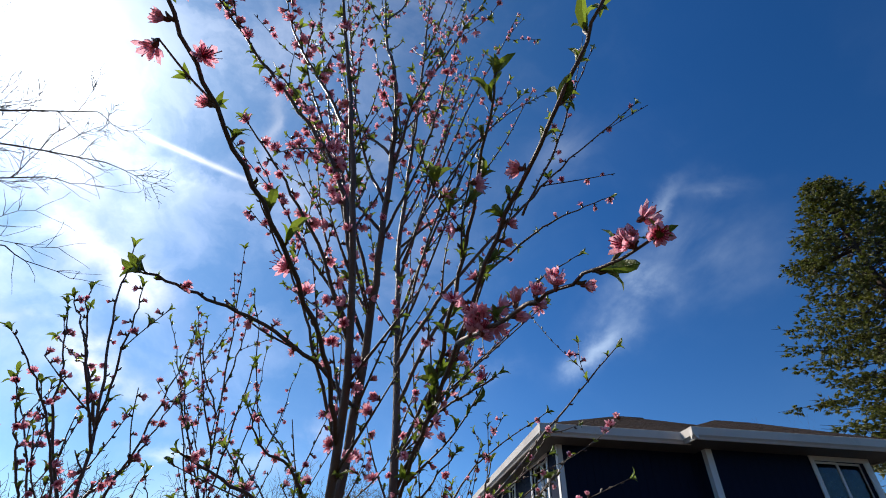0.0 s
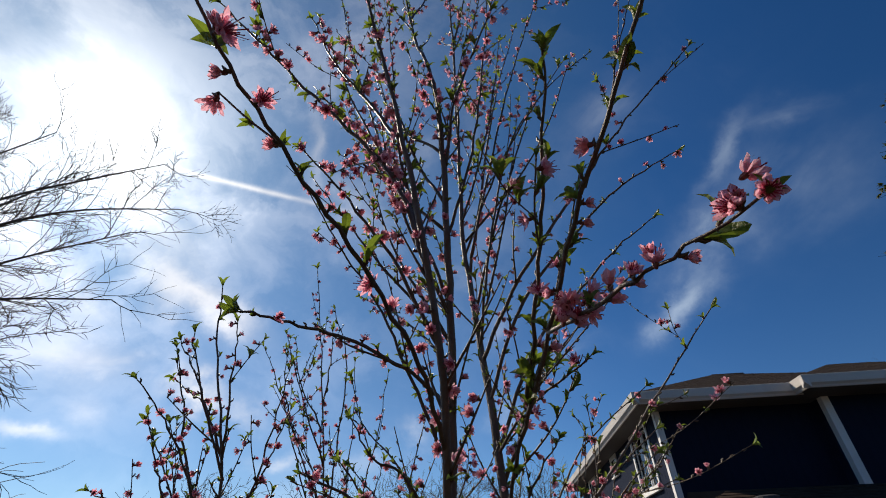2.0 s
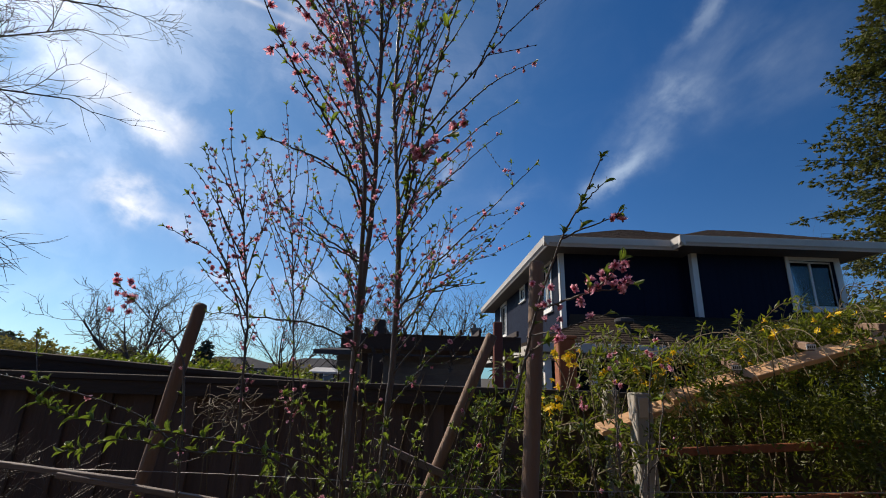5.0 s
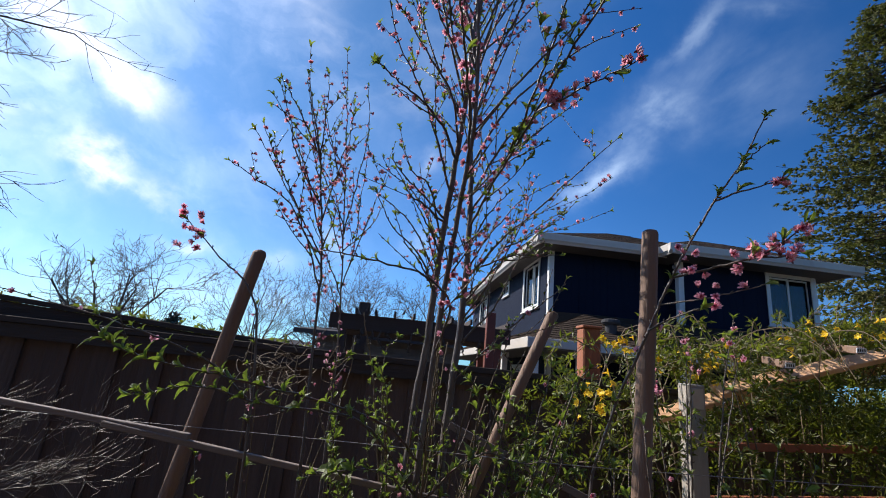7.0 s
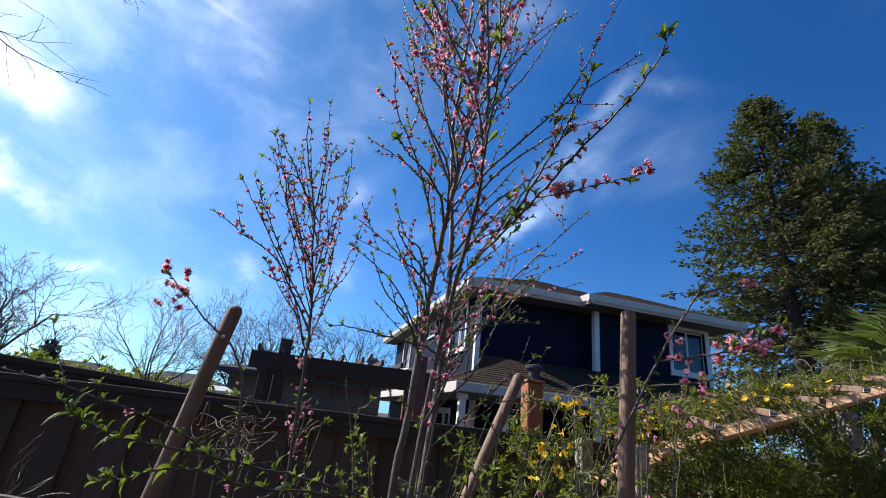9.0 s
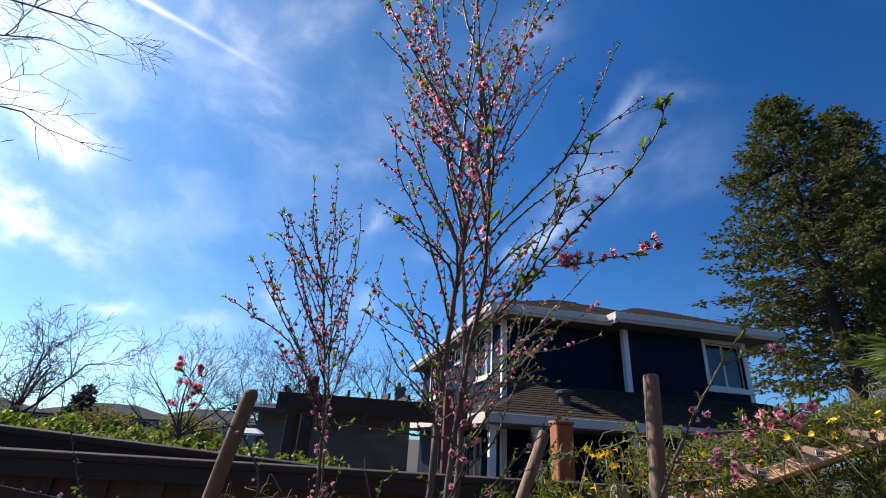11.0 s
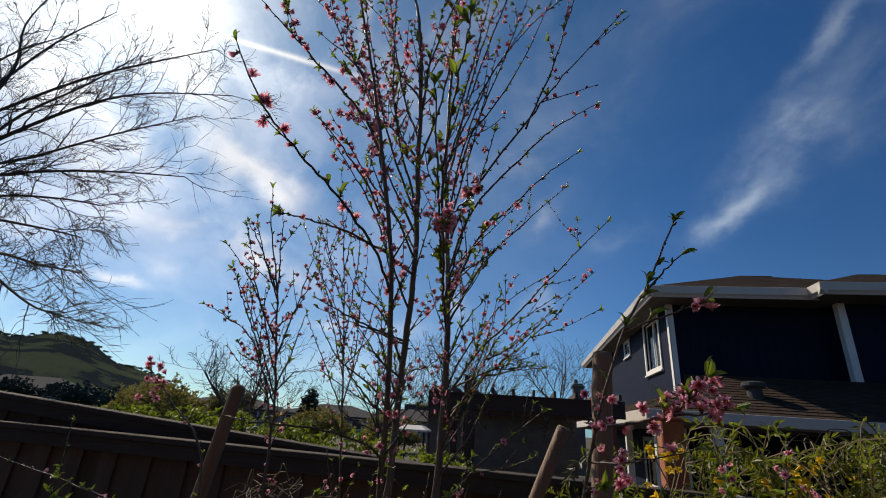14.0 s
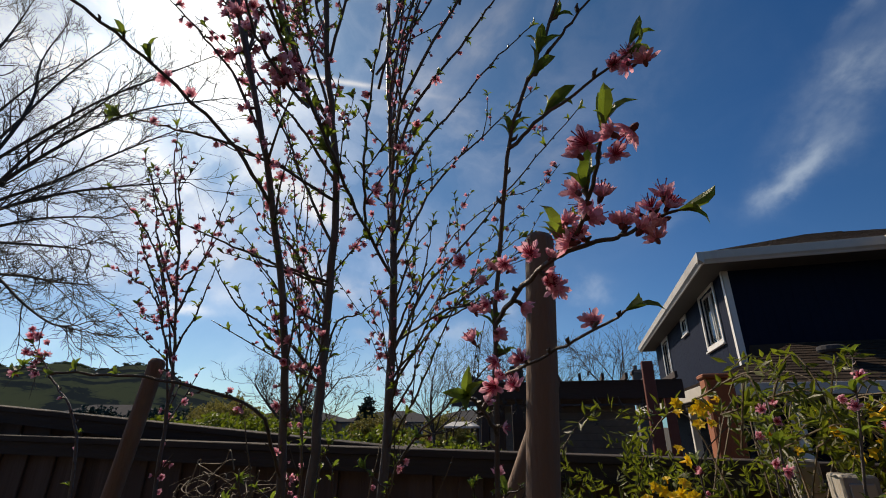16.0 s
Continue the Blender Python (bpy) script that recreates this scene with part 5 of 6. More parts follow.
def leaf_mesh(seed, count, size, upright):
    """A tuft of folded lance-shaped leaves round a bud, along +z."""
    rng = random.Random(seed)
    g = Geo()
    for k in range(count):
        a = 2.4 * k + rng.uniform(-0.4, 0.4)
        o, s = Vector((math.cos(a), math.sin(a), 0)), Vector((-math.sin(a), math.cos(a), 0))
        l = size * rng.uniform(0.6, 1.1)
        tilt = upright * rng.uniform(0.75, 1.25)
        w_ = s * l * 0.145
        rows = []
        for i, wide in enumerate((0.15, 0.8, 1.0, 0.7, 0.0)):
            q = i / 4
            bend = tilt * (1.15 - 0.25 * q) - 0.22 * q * q
            p = (o * (0.35 * q + 0.42 * q * q) * (1.25 - 0.5 * tilt) + Vector((0, 0, q * bend))) * l
            rows.append((p + w_ * wide + o * -0.06 * l * wide + Vector((0, 0, 0.05 * l * wide)), p, p - w_ * wide + o * -0.06 * l * wide + Vector((0, 0, 0.05 * l * wide))))
        vs = [v for r in rows for v in r]
        fs = [(3 * i + j, 3 * i + j + 1, 3 * i + j + 4, 3 * i + j + 3) for i in range(4) for j in range(2)]
        g.add(vs, fs, 0)
    g.tube([(0, 0, -0.004), (0, 0, 0.003)], [0.0018, 0.0012], 5, 1)
    return g, g.mesh("leaf_tuft", [LEAF, TWIG])


OPEN = [blossom_mesh(s, o) for s, o in ((1, 0.7), (2, 0.52), (3, 0.86), (4, 0.42))]
SHUT = [blossom_mesh(5, 0.18, 5), blossom_mesh(6, 0.3, 5)]
SMALL = [leaf_mesh(1, 3, 0.031, 0.95), leaf_mesh(2, 4, 0.036, 0.8), leaf_mesh(3, 3, 0.026, 1.1)]
HUGE = [leaf_mesh(7, 4, 0.066, 0.9), leaf_mesh(8, 5, 0.072, 0.7), leaf_mesh(9, 3, 0.06, 1.05)]
LARGE = [leaf_mesh(4, 4, 0.048, 1.0), leaf_mesh(5, 5, 0.052, 0.85), leaf_mesh(6, 3, 0.046, 1.1)]


class Peach:
    """A peach tree whose limbs carry twigs, blossoms and leaf tufts."""

    def __init__(self, base, label, seed, bloom=0.4, leaf=0.5, twig=0.2, limit=300):
        self.t = thing("peach_tree", base, label, "tree", "peach trees along the wire")
        self.rng, self.bloom, self.leaf, self.twig, self.limit = random.Random(seed), bloom, leaf, twig, limit
        self.blossoms, self.tufts, self.made, self.rest, self.stems = 0, 0, {}, {}, []

    def place(self, name, kind, at, way, scale):
        """The first three hundred of a kind are objects; the rest is joined."""
        geo, mesh = kind
        turn = way.to_track_quat("Z", "Y").to_matrix().to_4x4() @ Matrix.Rotation(self.rng.uniform(0, 6.28), 4, "Z")
        at = Matrix.Translation(at) @ turn @ Matrix.Scale(scale, 4)
        self.made[name] = self.made.get(name, 0) + 1
        if self.made[name] <= 300:
            part(name, mesh, None, self.t).matrix_basis = at
        else:
            rest = self.rest.setdefault(name, Geo())
            o = len(rest.v)
            rest.v.extend(tuple(at @ Vector(p)) for p in geo.v)
            rest.f.extend(tuple(i + o for i in q) for q in geo.f)
            rest.m.extend(geo.m)

    def finish(self):
        for name, geo in self.rest.items():
            part("upper_" + name, geo, [PETAL, HEART, CALYX, ROSE] if name == "blossom" else [LEAF, TWIG], self.t, kind="stuff")

    def nodes(self, line, radii, twigs, gap, from_, bloom, leaf, twig, order):
        """Buds, blossoms, tufts and side twigs at even gaps along a line."""
        rng, run = self.rng, 0.0
        total = sum((b - a).length for a, b in zip(line, line[1:]))
        done = 0.0
        for i, (a, b) in enumerate(zip(line, line[1:])):
            step = (b - a).length
            while run <= done + step:
                k = (run - done) / step if step else 0
                run += gap * rng.uniform(0.7, 1.35)
                if run / total < from_:
                    continue
                p, d, r = a.lerp(b, k), (b - a).normalized(), radii[i]
                side = Vector((rng.uniform(-1, 1), rng.uniform(-1, 1), rng.uniform(-0.2, 0.6)))
                side = (side - d * side.dot(d)).normalized()
                # bud swelling
                twigs.tube([p + side * r * 0.6, p + side * (r + 0.004) + d * 0.003, p + side * (r + 0.0055) + d * 0.008], [0.0026, 0.0024, 0.0007], 4, cap=False)
                q = rng.random()
                if q < bloom and self.blossoms < self.limit:
                    for _ in range(1 if rng.random() < 0.65 else 2):
                        way = (side + d * rng.uniform(-0.1, 0.5) + Vector((rng.uniform(-0.5, 0.5), rng.uniform(-0.5, 0.5), rng.uniform(-0.5, 0.2)))).normalized()
                        m = rng.choice(OPEN if rng.random() < 0.72 else SHUT)
                        self.place("blossom", m, p + side * (r + 0.004) + way * 0.004, way, rng.uniform(0.55, 1.0) * self.size)
                        self.blossoms += 1
                elif q < bloom + leaf and self.tufts < self.limit:
                    way = (side * 0.7 + d + Vector((0, 0, 0.5))).normalized()
                    self.place("leaf_tuft", rng.choice(self.foliage), p + side * r, way, rng.uniform(0.5, 1.15))
                    self.tufts += 1
                if order and rng.random() < twig and run / total < 0.93:
                    l = rng.uniform(0.10, 0.34) * (1.15 - 0.6 * run / total) * self.reach
                    w1 = (d * rng.uniform(0.55, 1.0) + side * rng.uniform(0.5, 0.9) + Vector((0, 0, rng.uniform(0.1, 0.5)))).normalized()
                    w2 = (w1 + Vector((rng.uniform(-0.2, 0.2), rng.uniform(-0.2, 0.2), rng.uniform(0.05, 0.4)))).normalized()
                    side_line = glide([p, p + w1 * l * 0.5, p + (w1 + w2) * l * 0.5], 4)
                    rr = taper(len(side_line), min(r * 0.6, 0.0034), 0.0011)
                    twigs.tube(side_line, rr, 5)
                    self.nodes(side_line, rr, twigs, gap * 0.85, 0.12, bloom * 1.15, leaf * 0.8, twig * 0.35, order - 1)
                    if rng.random() < 0.5 and self.tufts < self.limit:
                        self.place("leaf_tuft", rng.choice(SMALL), side_line[-1], (side_line[-1] - side_line[-2]).normalized(), rng.uniform(0.6, 1.0))
                        self.tufts += 1
            done += step

    size, reach, foliage, thin, rich, crook, green = 1.0, 1.0, SMALL, 1.0, 1.0, 0.0036, 1.0

    def rooted(self, p):
        """The point on a stem of this tree at the height of p, where one is near."""
        p, best = Vector(p), None
        for line in self.stems:
            for a, b in zip(line, line[1:]):
                if a.z <= p.z < b.z:
                    q = a.lerp(b, (p.z - a.z) / (b.z - a.z))
                    if (q - p).length < 0.13 and (best is None or (q - p).length < (best - p).length):
                        best = q
        return best or p

    def limb(self, pts, r0, r1, name="limb", bloom=None, leaf=None, twig=None, gap=0.04, from_=0.15, tip=True, order=2, mats=None):
        rng = self.rng
        line = glide([self.rooted(pts[0]), *pts[1:]] if name == "limb" else pts, 6)
        line = [p + Vector((rng.uniform(-1, 1), rng.uniform(-1, 1), rng.uniform(-1, 1))) * self.crook for p in line]
        radii = taper(len(line), r0, r1)
        if name == "stem":
            self.stems.append(line)
        g, twigs = Geo(), Geo()
        g.tube(line, radii, 9 if r0 > 0.008 else 6)
        ob = part(name, g, mats or (BARK if r0 > 0.0055 else TWIG), self.t, smooth=True)
        self.nodes(line, radii, twigs, gap, from_, (self.bloom if bloom is None else bloom) * (self.rich if r0 > 0.0043 else 1.0), (self.leaf if leaf is None else leaf) * self.green, (self.twig if twig is None else twig) * self.thin, order)
        if twigs.f:
            part("twig_spray", twigs, TWIG, ob, smooth=True, kind="stuff")
        if tip:
            self.place("leaf_tuft", rng.choice(LARGE), line[-1], (line[-1] - line[-3]).normalized(), rng.uniform(0.55, 0.85))
        return line


# the tall tree: three stems that rise close together
m = Peach((0.42, 2.0, 0), "young three-stemmed peach tree in pink blossom with fresh green leaves", 61, 0.25, 0.28, 0.36, 4000)
m.size, m.thin, m.rich, m.crook, m.green = 0.9, 0.66, 1.0, 0.0028, 1.4
m.limb([(0.31, 2.03, -0.02), (0.335, 2.0, 1.40), (0.365, 1.97, 1.85), (0.385, 1.93, 2.3), (0.405, 1.87, 2.64), (0.418, 1.74, 2.95), (0.415, 1.65, 3.34), (0.38, 1.64, 3.6), (0.33, 1.68, 3.85), (0.275, 1.72, 4.364), (0.22, 1.74, 5.0)], 0.0160, 0.002, "stem", from_=0.42, twig=0.36, order=2)
m.limb([(0.45, 2.2, -0.02), (0.48, 2.15, 1.38), (0.51, 2.12, 2.0), (0.505, 2.11, 2.45), (0.48, 2.11, 2.8), (0.45, 2.11, 3.2), (0.455, 2.05, 3.6), (0.465, 2.0, 4.2), (0.465, 1.97, 4.7), (0.453, 1.95, 5.35)], 0.0170, 0.002, "stem", from_=0.42, twig=0.36, order=2)
m.size = 1.0
m.limb([(0.34, 1.95, -0.02), (0.365, 1.88, 1.3), (0.385, 1.79, 1.9), (0.40, 1.70, 2.2), (0.412, 1.55, 2.5), (0.385, 1.43, 2.8), (0.34, 1.37, 3.05), (0.295, 1.30, 3.28), (0.25, 1.20, 3.52)], 0.0125, 0.0018, "stem", bloom=0.42, from_=0.5, twig=0.3)
# the limb that leans out towards the path, with large leaves and a heavy spray of blossom
m.size, m.foliage = 1.1, LARGE + LARGE + HUGE[:1]
m.limb([(0.49, 2.03, 2.36), (0.54, 1.80, 2.44), (0.575, 1.55, 2.51), (0.615, 1.27, 2.60), (0.655, 1.10, 2.67), (0.69, 1.01, 2.75), (0.708, 0.975, 2.82)], 0.0052, 0.0014, bloom=0.24, leaf=0.55, twig=0.03, gap=0.036)
m.limb([(0.585, 1.45, 2.53), (0.625, 1.28, 2.49), (0.66, 1.19, 2.475), (0.72, 1.10, 2.476)], 0.0036, 0.0014, bloom=0.85, leaf=0.12, twig=0.0, gap=0.024, from_=0.25, order=0, tip=False)
m.limb([(0.555, 1.64, 2.485), (0.575, 1.45, 2.585), (0.59, 1.28, 2.70), (0.60, 1.155, 2.805)], 0.0045, 0.0018, bloom=0.25, leaf=0.4, twig=0.2)
m.limb([(0.53, 1.85, 2.43), (0.59, 1.70, 2.56), (0.65, 1.60, 2.72), (0.72, 1.52, 2.92)], 0.0042, 0.0016, bloom=0.3, leaf=0.3, twig=0.25)
for at, way in (((0.655, 1.10, 2.67), (0.3, -0.3, 0.8)), ((0.62, 1.24, 2.61), (-0.6, -0.4, 0.5)), ((0.708, 0.975, 2.82), (0.2, -0.2, 0.9)), ((0.72, 1.10, 2.476), (0.6, -0.2, 0.6)), ((0.60, 1.155, 2.81), (0.2, -0.1, 0.9)), ((0.60, 1.33, 2.58), (0.4, 0.3, 0.7)), ((0.256, 1.017, 2.65), (-0.3, 0.1, 0.8)), ((0.106, 1.41, 2.59), (-0.7, -0.2, 0.5))):
    m.place("leaf_tuft", HUGE[0] if at[0] > 0.5 and at[1] < 1.3 and at[2] > 2.5 else LARGE[1], Vector(at), Vector(way), 0.5 if at[1] < 1.12 and at[2] < 2.5 else 0.8)
for k in range(9):
    m.place("blossom", OPEN[k % 4], Vector((0.60, 1.34, 2.525)) + Vector((m.rng.gauss(0, 0.018), m.rng.gauss(0, 0.018), m.rng.gauss(0, 0.014))), Vector((m.rng.uniform(-1, 1), m.rng.uniform(-1, 0.3), m.rng.uniform(-0.6, 0.8))), m.rng.uniform(0.8, 1.1))
m.size, m.foliage = 1.05, SMALL + LARGE
m.limb([(0.405, 1.62, 2.40), (0.385, 1.46, 2.50), (0.335, 1.28, 2.57), (0.295, 1.13, 2.605), (0.256, 1.017, 2.65), (0.216, 0.938, 2.757)], 0.0046, 0.0013, bloom=0.28, leaf=0.26, twig=0.1, gap=0.045, from_=0.3)
m.limb([(0.40, 1.49, 2.66), (0.35, 1.46, 2.86), (0.27, 1.44, 2.99), (0.16, 1.38, 3.10), (0.06, 1.31, 3.20), (-0.03, 1.25, 3.28)], 0.0060, 0.0016, bloom=0.75, leaf=0.12, twig=0.2, gap=0.034)
m.limb([(0.36, 1.40, 2.93), (0.28, 1.42, 3.10), (0.18, 1.42, 3.28), (0.10, 1.40, 3.48)], 0.0046, 0.0015, bloom=0.7, leaf=0.12, twig=0.25, gap=0.034)
m.limb([(0.395, 1.47, 2.72), (0.33, 1.52, 2.95), (0.25, 1.55, 3.15), (0.16, 1.56, 3.38), (0.09, 1.55, 3.60)], 0.0046, 0.0015, bloom=0.65, leaf=0.15, twig=0.25, gap=0.036)
m.limb([(0.415, 1.52, 2.55), (0.33, 1.48, 2.72), (0.24, 1.42, 2.84), (0.17, 1.38, 2.92)], 0.0042, 0.0014, bloom=0.7, leaf=0.15, twig=0.1, gap=0.04)
m.limb([(0.412, 1.68, 3.15), (0.47, 1.60, 3.35), (0.56, 1.55, 3.58), (0.66, 1.50, 3.80)], 0.0048, 0.0015, bloom=0.4, leaf=0.25, twig=0.3)
m.limb([(0.45, 2.11, 3.15), (0.56, 2.0, 3.36), (0.70, 1.88, 3.55), (0.86, 1.78, 3.74)], 0.0050, 0.0015, bloom=0.4, leaf=0.25, twig=0.3)
m.size, m.foliage = 0.82, SMALL
m.limb([(0.40, 1.80, 2.56), (0.32, 1.70, 2.59), (0.24, 1.60, 2.61), (0.16, 1.51, 2.61), (0.106, 1.41, 2.59)], 0.0055, 0.002, bloom=0.3, leaf=0.35, twig=0.12)
m.limb([(0.39, 1.86, 2.31), (0.30, 1.77, 2.33), (0.22, 1.68, 2.36), (0.17, 1.60, 2.38)], 0.0045, 0.0016, bloom=0.18)
m.limb([(0.37, 1.88, 2.05), (0.28, 1.84, 2.16), (0.19, 1.8, 2.22), (0.12, 1.76, 2.33)], 0.004, 0.0014, bloom=0.26)
m.limb([(0.40, 1.84, 2.42), (0.31, 1.84, 2.62), (0.22, 1.82, 2.82), (0.12, 1.78, 2.98), (0.07, 1.6, 3.06)], 0.005, 0.0015, bloom=0.38)
m.limb([(0.41, 1.80, 2.80), (0.33, 1.78, 3.05), (0.28, 1.74, 3.32), (0.25, 1.72, 3.7), (0.22, 1.72, 4.1)], 0.0055, 0.0015, bloom=0.40, twig=0.34)
m.limb([(0.51, 2.06, 2.12), (0.64, 2.04, 2.30), (0.76, 2.03, 2.42), (0.93, 2.02, 2.61), (1.137, 2.017, 2.83)], 0.0056, 0.0016, bloom=0.14, leaf=0.2, twig=0.22)
m.limb([(0.475, 2.0, 2.76), (0.61, 1.90, 2.92), (0.83, 1.80, 3.18), (0.96, 1.71, 3.31), (1.16, 1.61, 3.48)], 0.0066, 0.0015, bloom=0.18, leaf=0.2, twig=0.34)
m.limb([(0.48, 2.03, 2.64), (0.61, 1.94, 2.86), (0.83, 1.88, 3.09), (0.95, 1.81, 3.16), (1.08, 1.75, 3.20)], 0.006, 0.0015, bloom=0.18, twig=0.32)
m.limb([(0.49, 2.03, 2.50), (0.63, 1.98, 2.74), (0.78, 1.95, 2.89), (0.90, 1.92, 3.0), (1.02, 1.90, 3.085)], 0.0058, 0.0015, bloom=0.20, twig=0.3)
m.limb([(0.50, 2.05, 2.42), (0.65, 2.10, 2.69), (0.82, 2.15, 2.90), (1.0, 2.21, 3.10)], 0.0055, 0.0014, bloom=0.18, twig=0.3)
m.limb([(0.49, 2.03, 2.50), (0.58, 1.88, 2.55), (0.718, 1.77, 2.615)], 0.0045, 0.0018, bloom=0.22, leaf=0.5)
m.limb([(0.82, 1.80, 3.14), (0.92, 1.72, 3.36), (0.99, 1.65, 3.57), (1.07, 1.60, 3.78)], 0.0042, 0.0014, bloom=0.18)
m.limb([(0.456, 2.0, 3.06), (0.55, 2.0, 3.47), (0.64, 2.0, 3.92), (0.77, 2.0, 4.4)], 0.006, 0.0015, bloom=0.31, twig=0.34)
m.limb([(0.46, 2.0, 2.92), (0.58, 1.96, 3.22), (0.70, 1.92, 3.55), (0.84, 1.86, 3.95)], 0.0055, 0.0015, bloom=0.31, twig=0.34)
m.limb([(0.50, 2.08, 2.02), (0.66, 2.12, 2.22), (0.81, 2.17, 2.36), (0.96, 2.20, 2.50)], 0.005, 0.0014, bloom=0.26, twig=0.3)
m.limb([(0.66, 2.11, 2.22), (0.77, 2.05, 2.24), (0.87, 2.0, 2.25)], 0.0034, 0.0013, bloom=0.40)
m.limb([(0.50, 2.08, 1.95), (0.60, 2.0, 2.12), (0.68, 1.92, 2.32), (0.72, 1.88, 2.46)], 0.004, 0.0013, bloom=0.26)
m.limb([(0.41, 1.79, 2.95), (0.50, 1.68, 3.2), (0.56, 1.6, 3.5), (0.60, 1.55, 3.85)], 0.005, 0.0015, bloom=0.40, twig=0.34)
for tip in ((0.06, 2.2, 3.07), (0.07, 2.2, 2.64), (0.10, 2.25, 3.24), (0.07, 2.2, 2.51)):
    tip = Vector(tip)
    root = Vector((0.40, 1.93, tip.z - 0.42))
    m.limb([root, root.lerp(tip, 0.45) + Vector((0, 0, 0.05)), tip], 0.0044, 0.0013, bloom=0.26, twig=0.3)
for tip, x, y in (((0.03, 1.9, 3.82), 0.40, 1.78), ((0.11, 1.9, 3.55), 0.40, 1.78), ((0.12, 1.85, 4.05), 0.40, 1.76), ((0.67, 1.9, 4.13), 0.46, 1.98), ((0.95, 1.9, 3.96), 0.46, 1.98), ((0.70, 1.9, 3.69), 0.46, 2.0)):
    tip = Vector(tip)
    root = Vector((x, y, tip.z - 0.85))
    mid = root.lerp(tip, 0.4)
    mid.x, mid.y = x + (tip.x - x) * 0.55, y + (tip.y - y) * 0.5
    m.limb([root, mid, tip], 0.005, 0.0013, bloom=0.42, leaf=0.22, twig=0.34)
# high shoots
for pts in ([(0.40, 1.76, 2.75), (0.292, 1.72, 3.067), (0.219, 1.7, 3.344), (0.134, 1.7, 3.665), (0.028, 1.7, 4.171)], [(0.215, 1.69, 3.30), (0.08, 1.65, 3.441), (-0.05, 1.65, 3.564)], [(0.475, 1.93, 3.65), (0.486, 1.9, 3.9), (0.566, 1.9, 4.275), (0.661, 1.9, 4.783)],
            [(0.47, 1.98, 3.05), (0.563, 1.95, 3.409), (0.691, 1.95, 3.904), (0.867, 1.95, 4.477), (0.945, 1.95, 4.729)], [(0.39, 1.76, 3.05), (0.32, 1.75, 3.302), (0.223, 1.75, 3.727), (0.139, 1.75, 4.165), (0.081, 1.75, 4.417)],
            [(0.47, 1.99, 2.8), (0.533, 1.96, 3.067), (0.649, 1.95, 3.519), (0.841, 1.95, 3.839), (1.046, 1.95, 4.051)], [(0.395, 1.78, 2.62), (0.349, 1.74, 2.737), (0.249, 1.7, 2.865), (0.14, 1.7, 3.028), (0.04, 1.7, 3.18)], [(0.30, 1.77, 4.0), (0.36, 1.8, 4.4), (0.38, 1.82, 4.9)], [(0.47, 1.95, 4.3), (0.55, 1.95, 4.7), (0.60, 1.95, 5.1)]):
    m.limb(pts, 0.005, 0.0014, bloom=0.36, leaf=0.22, twig=0.34)
# lower side limbs
for pts in ([(0.405, 1.85, 2.30), (0.285, 1.82, 2.331), (0.244, 1.8, 2.346), (0.182, 1.78, 2.43)], [(0.404, 1.86, 2.186), (0.331, 1.83, 2.226), (0.281, 1.8, 2.292), (0.229, 1.78, 2.36)],
            [(0.395, 1.86, 2.237), (0.308, 1.83, 2.399), (0.236, 1.8, 2.443), (0.196, 1.78, 2.516)], [(0.386, 1.87, 2.03), (0.313, 1.82, 2.093), (0.244, 1.8, 2.166), (0.198, 1.78, 2.255)]):
    m.limb(pts, 0.0042, 0.0013, bloom=0.21, leaf=0.36, twig=0.3)
for pts in ([(0.503, 2.09, 2.045), (0.602, 2.1, 2.154), (0.668, 2.1, 2.286), (0.736, 2.1, 2.394), (0.929, 2.12, 2.539)], [(0.503, 2.08, 2.157), (0.573, 2.1, 2.288), (0.656, 2.1, 2.412), (0.743, 2.1, 2.518), (0.93, 2.12, 2.654)],
            [(0.602, 2.1, 2.154), (0.682, 2.08, 2.24), (0.769, 2.06, 2.252), (0.841, 2.05, 2.265)], [(0.503, 2.1, 1.93), (0.585, 2.1, 2.042), (0.625, 2.1, 2.153), (0.682, 2.1, 2.24)],
            [(0.668, 2.1, 2.286), (0.749, 2.12, 2.33), (0.819, 2.14, 2.408), (0.924, 2.16, 2.488)], [(0.507, 2.07, 2.275), (0.591, 2.06, 2.43), (0.659, 2.05, 2.512)]):
    m.limb(pts, 0.0042, 0.0013, bloom=0.18, leaf=0.4, twig=0.36)
for pts in ([(0.50, 2.1, 1.70), (0.608, 2.0, 1.855), (0.718, 2.0, 1.966), (0.821, 2.0, 2.05), (0.882, 2.0, 2.106)], [(0.505, 2.1, 1.85), (0.624, 2.05, 2.01), (0.688, 2.05, 2.155), (0.744, 2.05, 2.268), (0.799, 2.05, 2.347)],
            [(0.36, 1.9, 2.0), (0.389, 1.97, 2.193), (0.458, 2.0, 2.234), (0.544, 2.0, 2.313)]):
    m.limb(pts, 0.0040, 0.0013, bloom=0.08, leaf=0.4, twig=0.3)
m.limb([(0.405, 1.86, 1.80), (0.40, 1.66, 1.95), (0.30, 1.50, 2.0), (0.186, 1.44, 2.008), (0.127, 1.415, 2.013), (0.02, 1.43, 2.02)], 0.0042, 0.0014, bloom=0.3, leaf=0.2, twig=0.1)
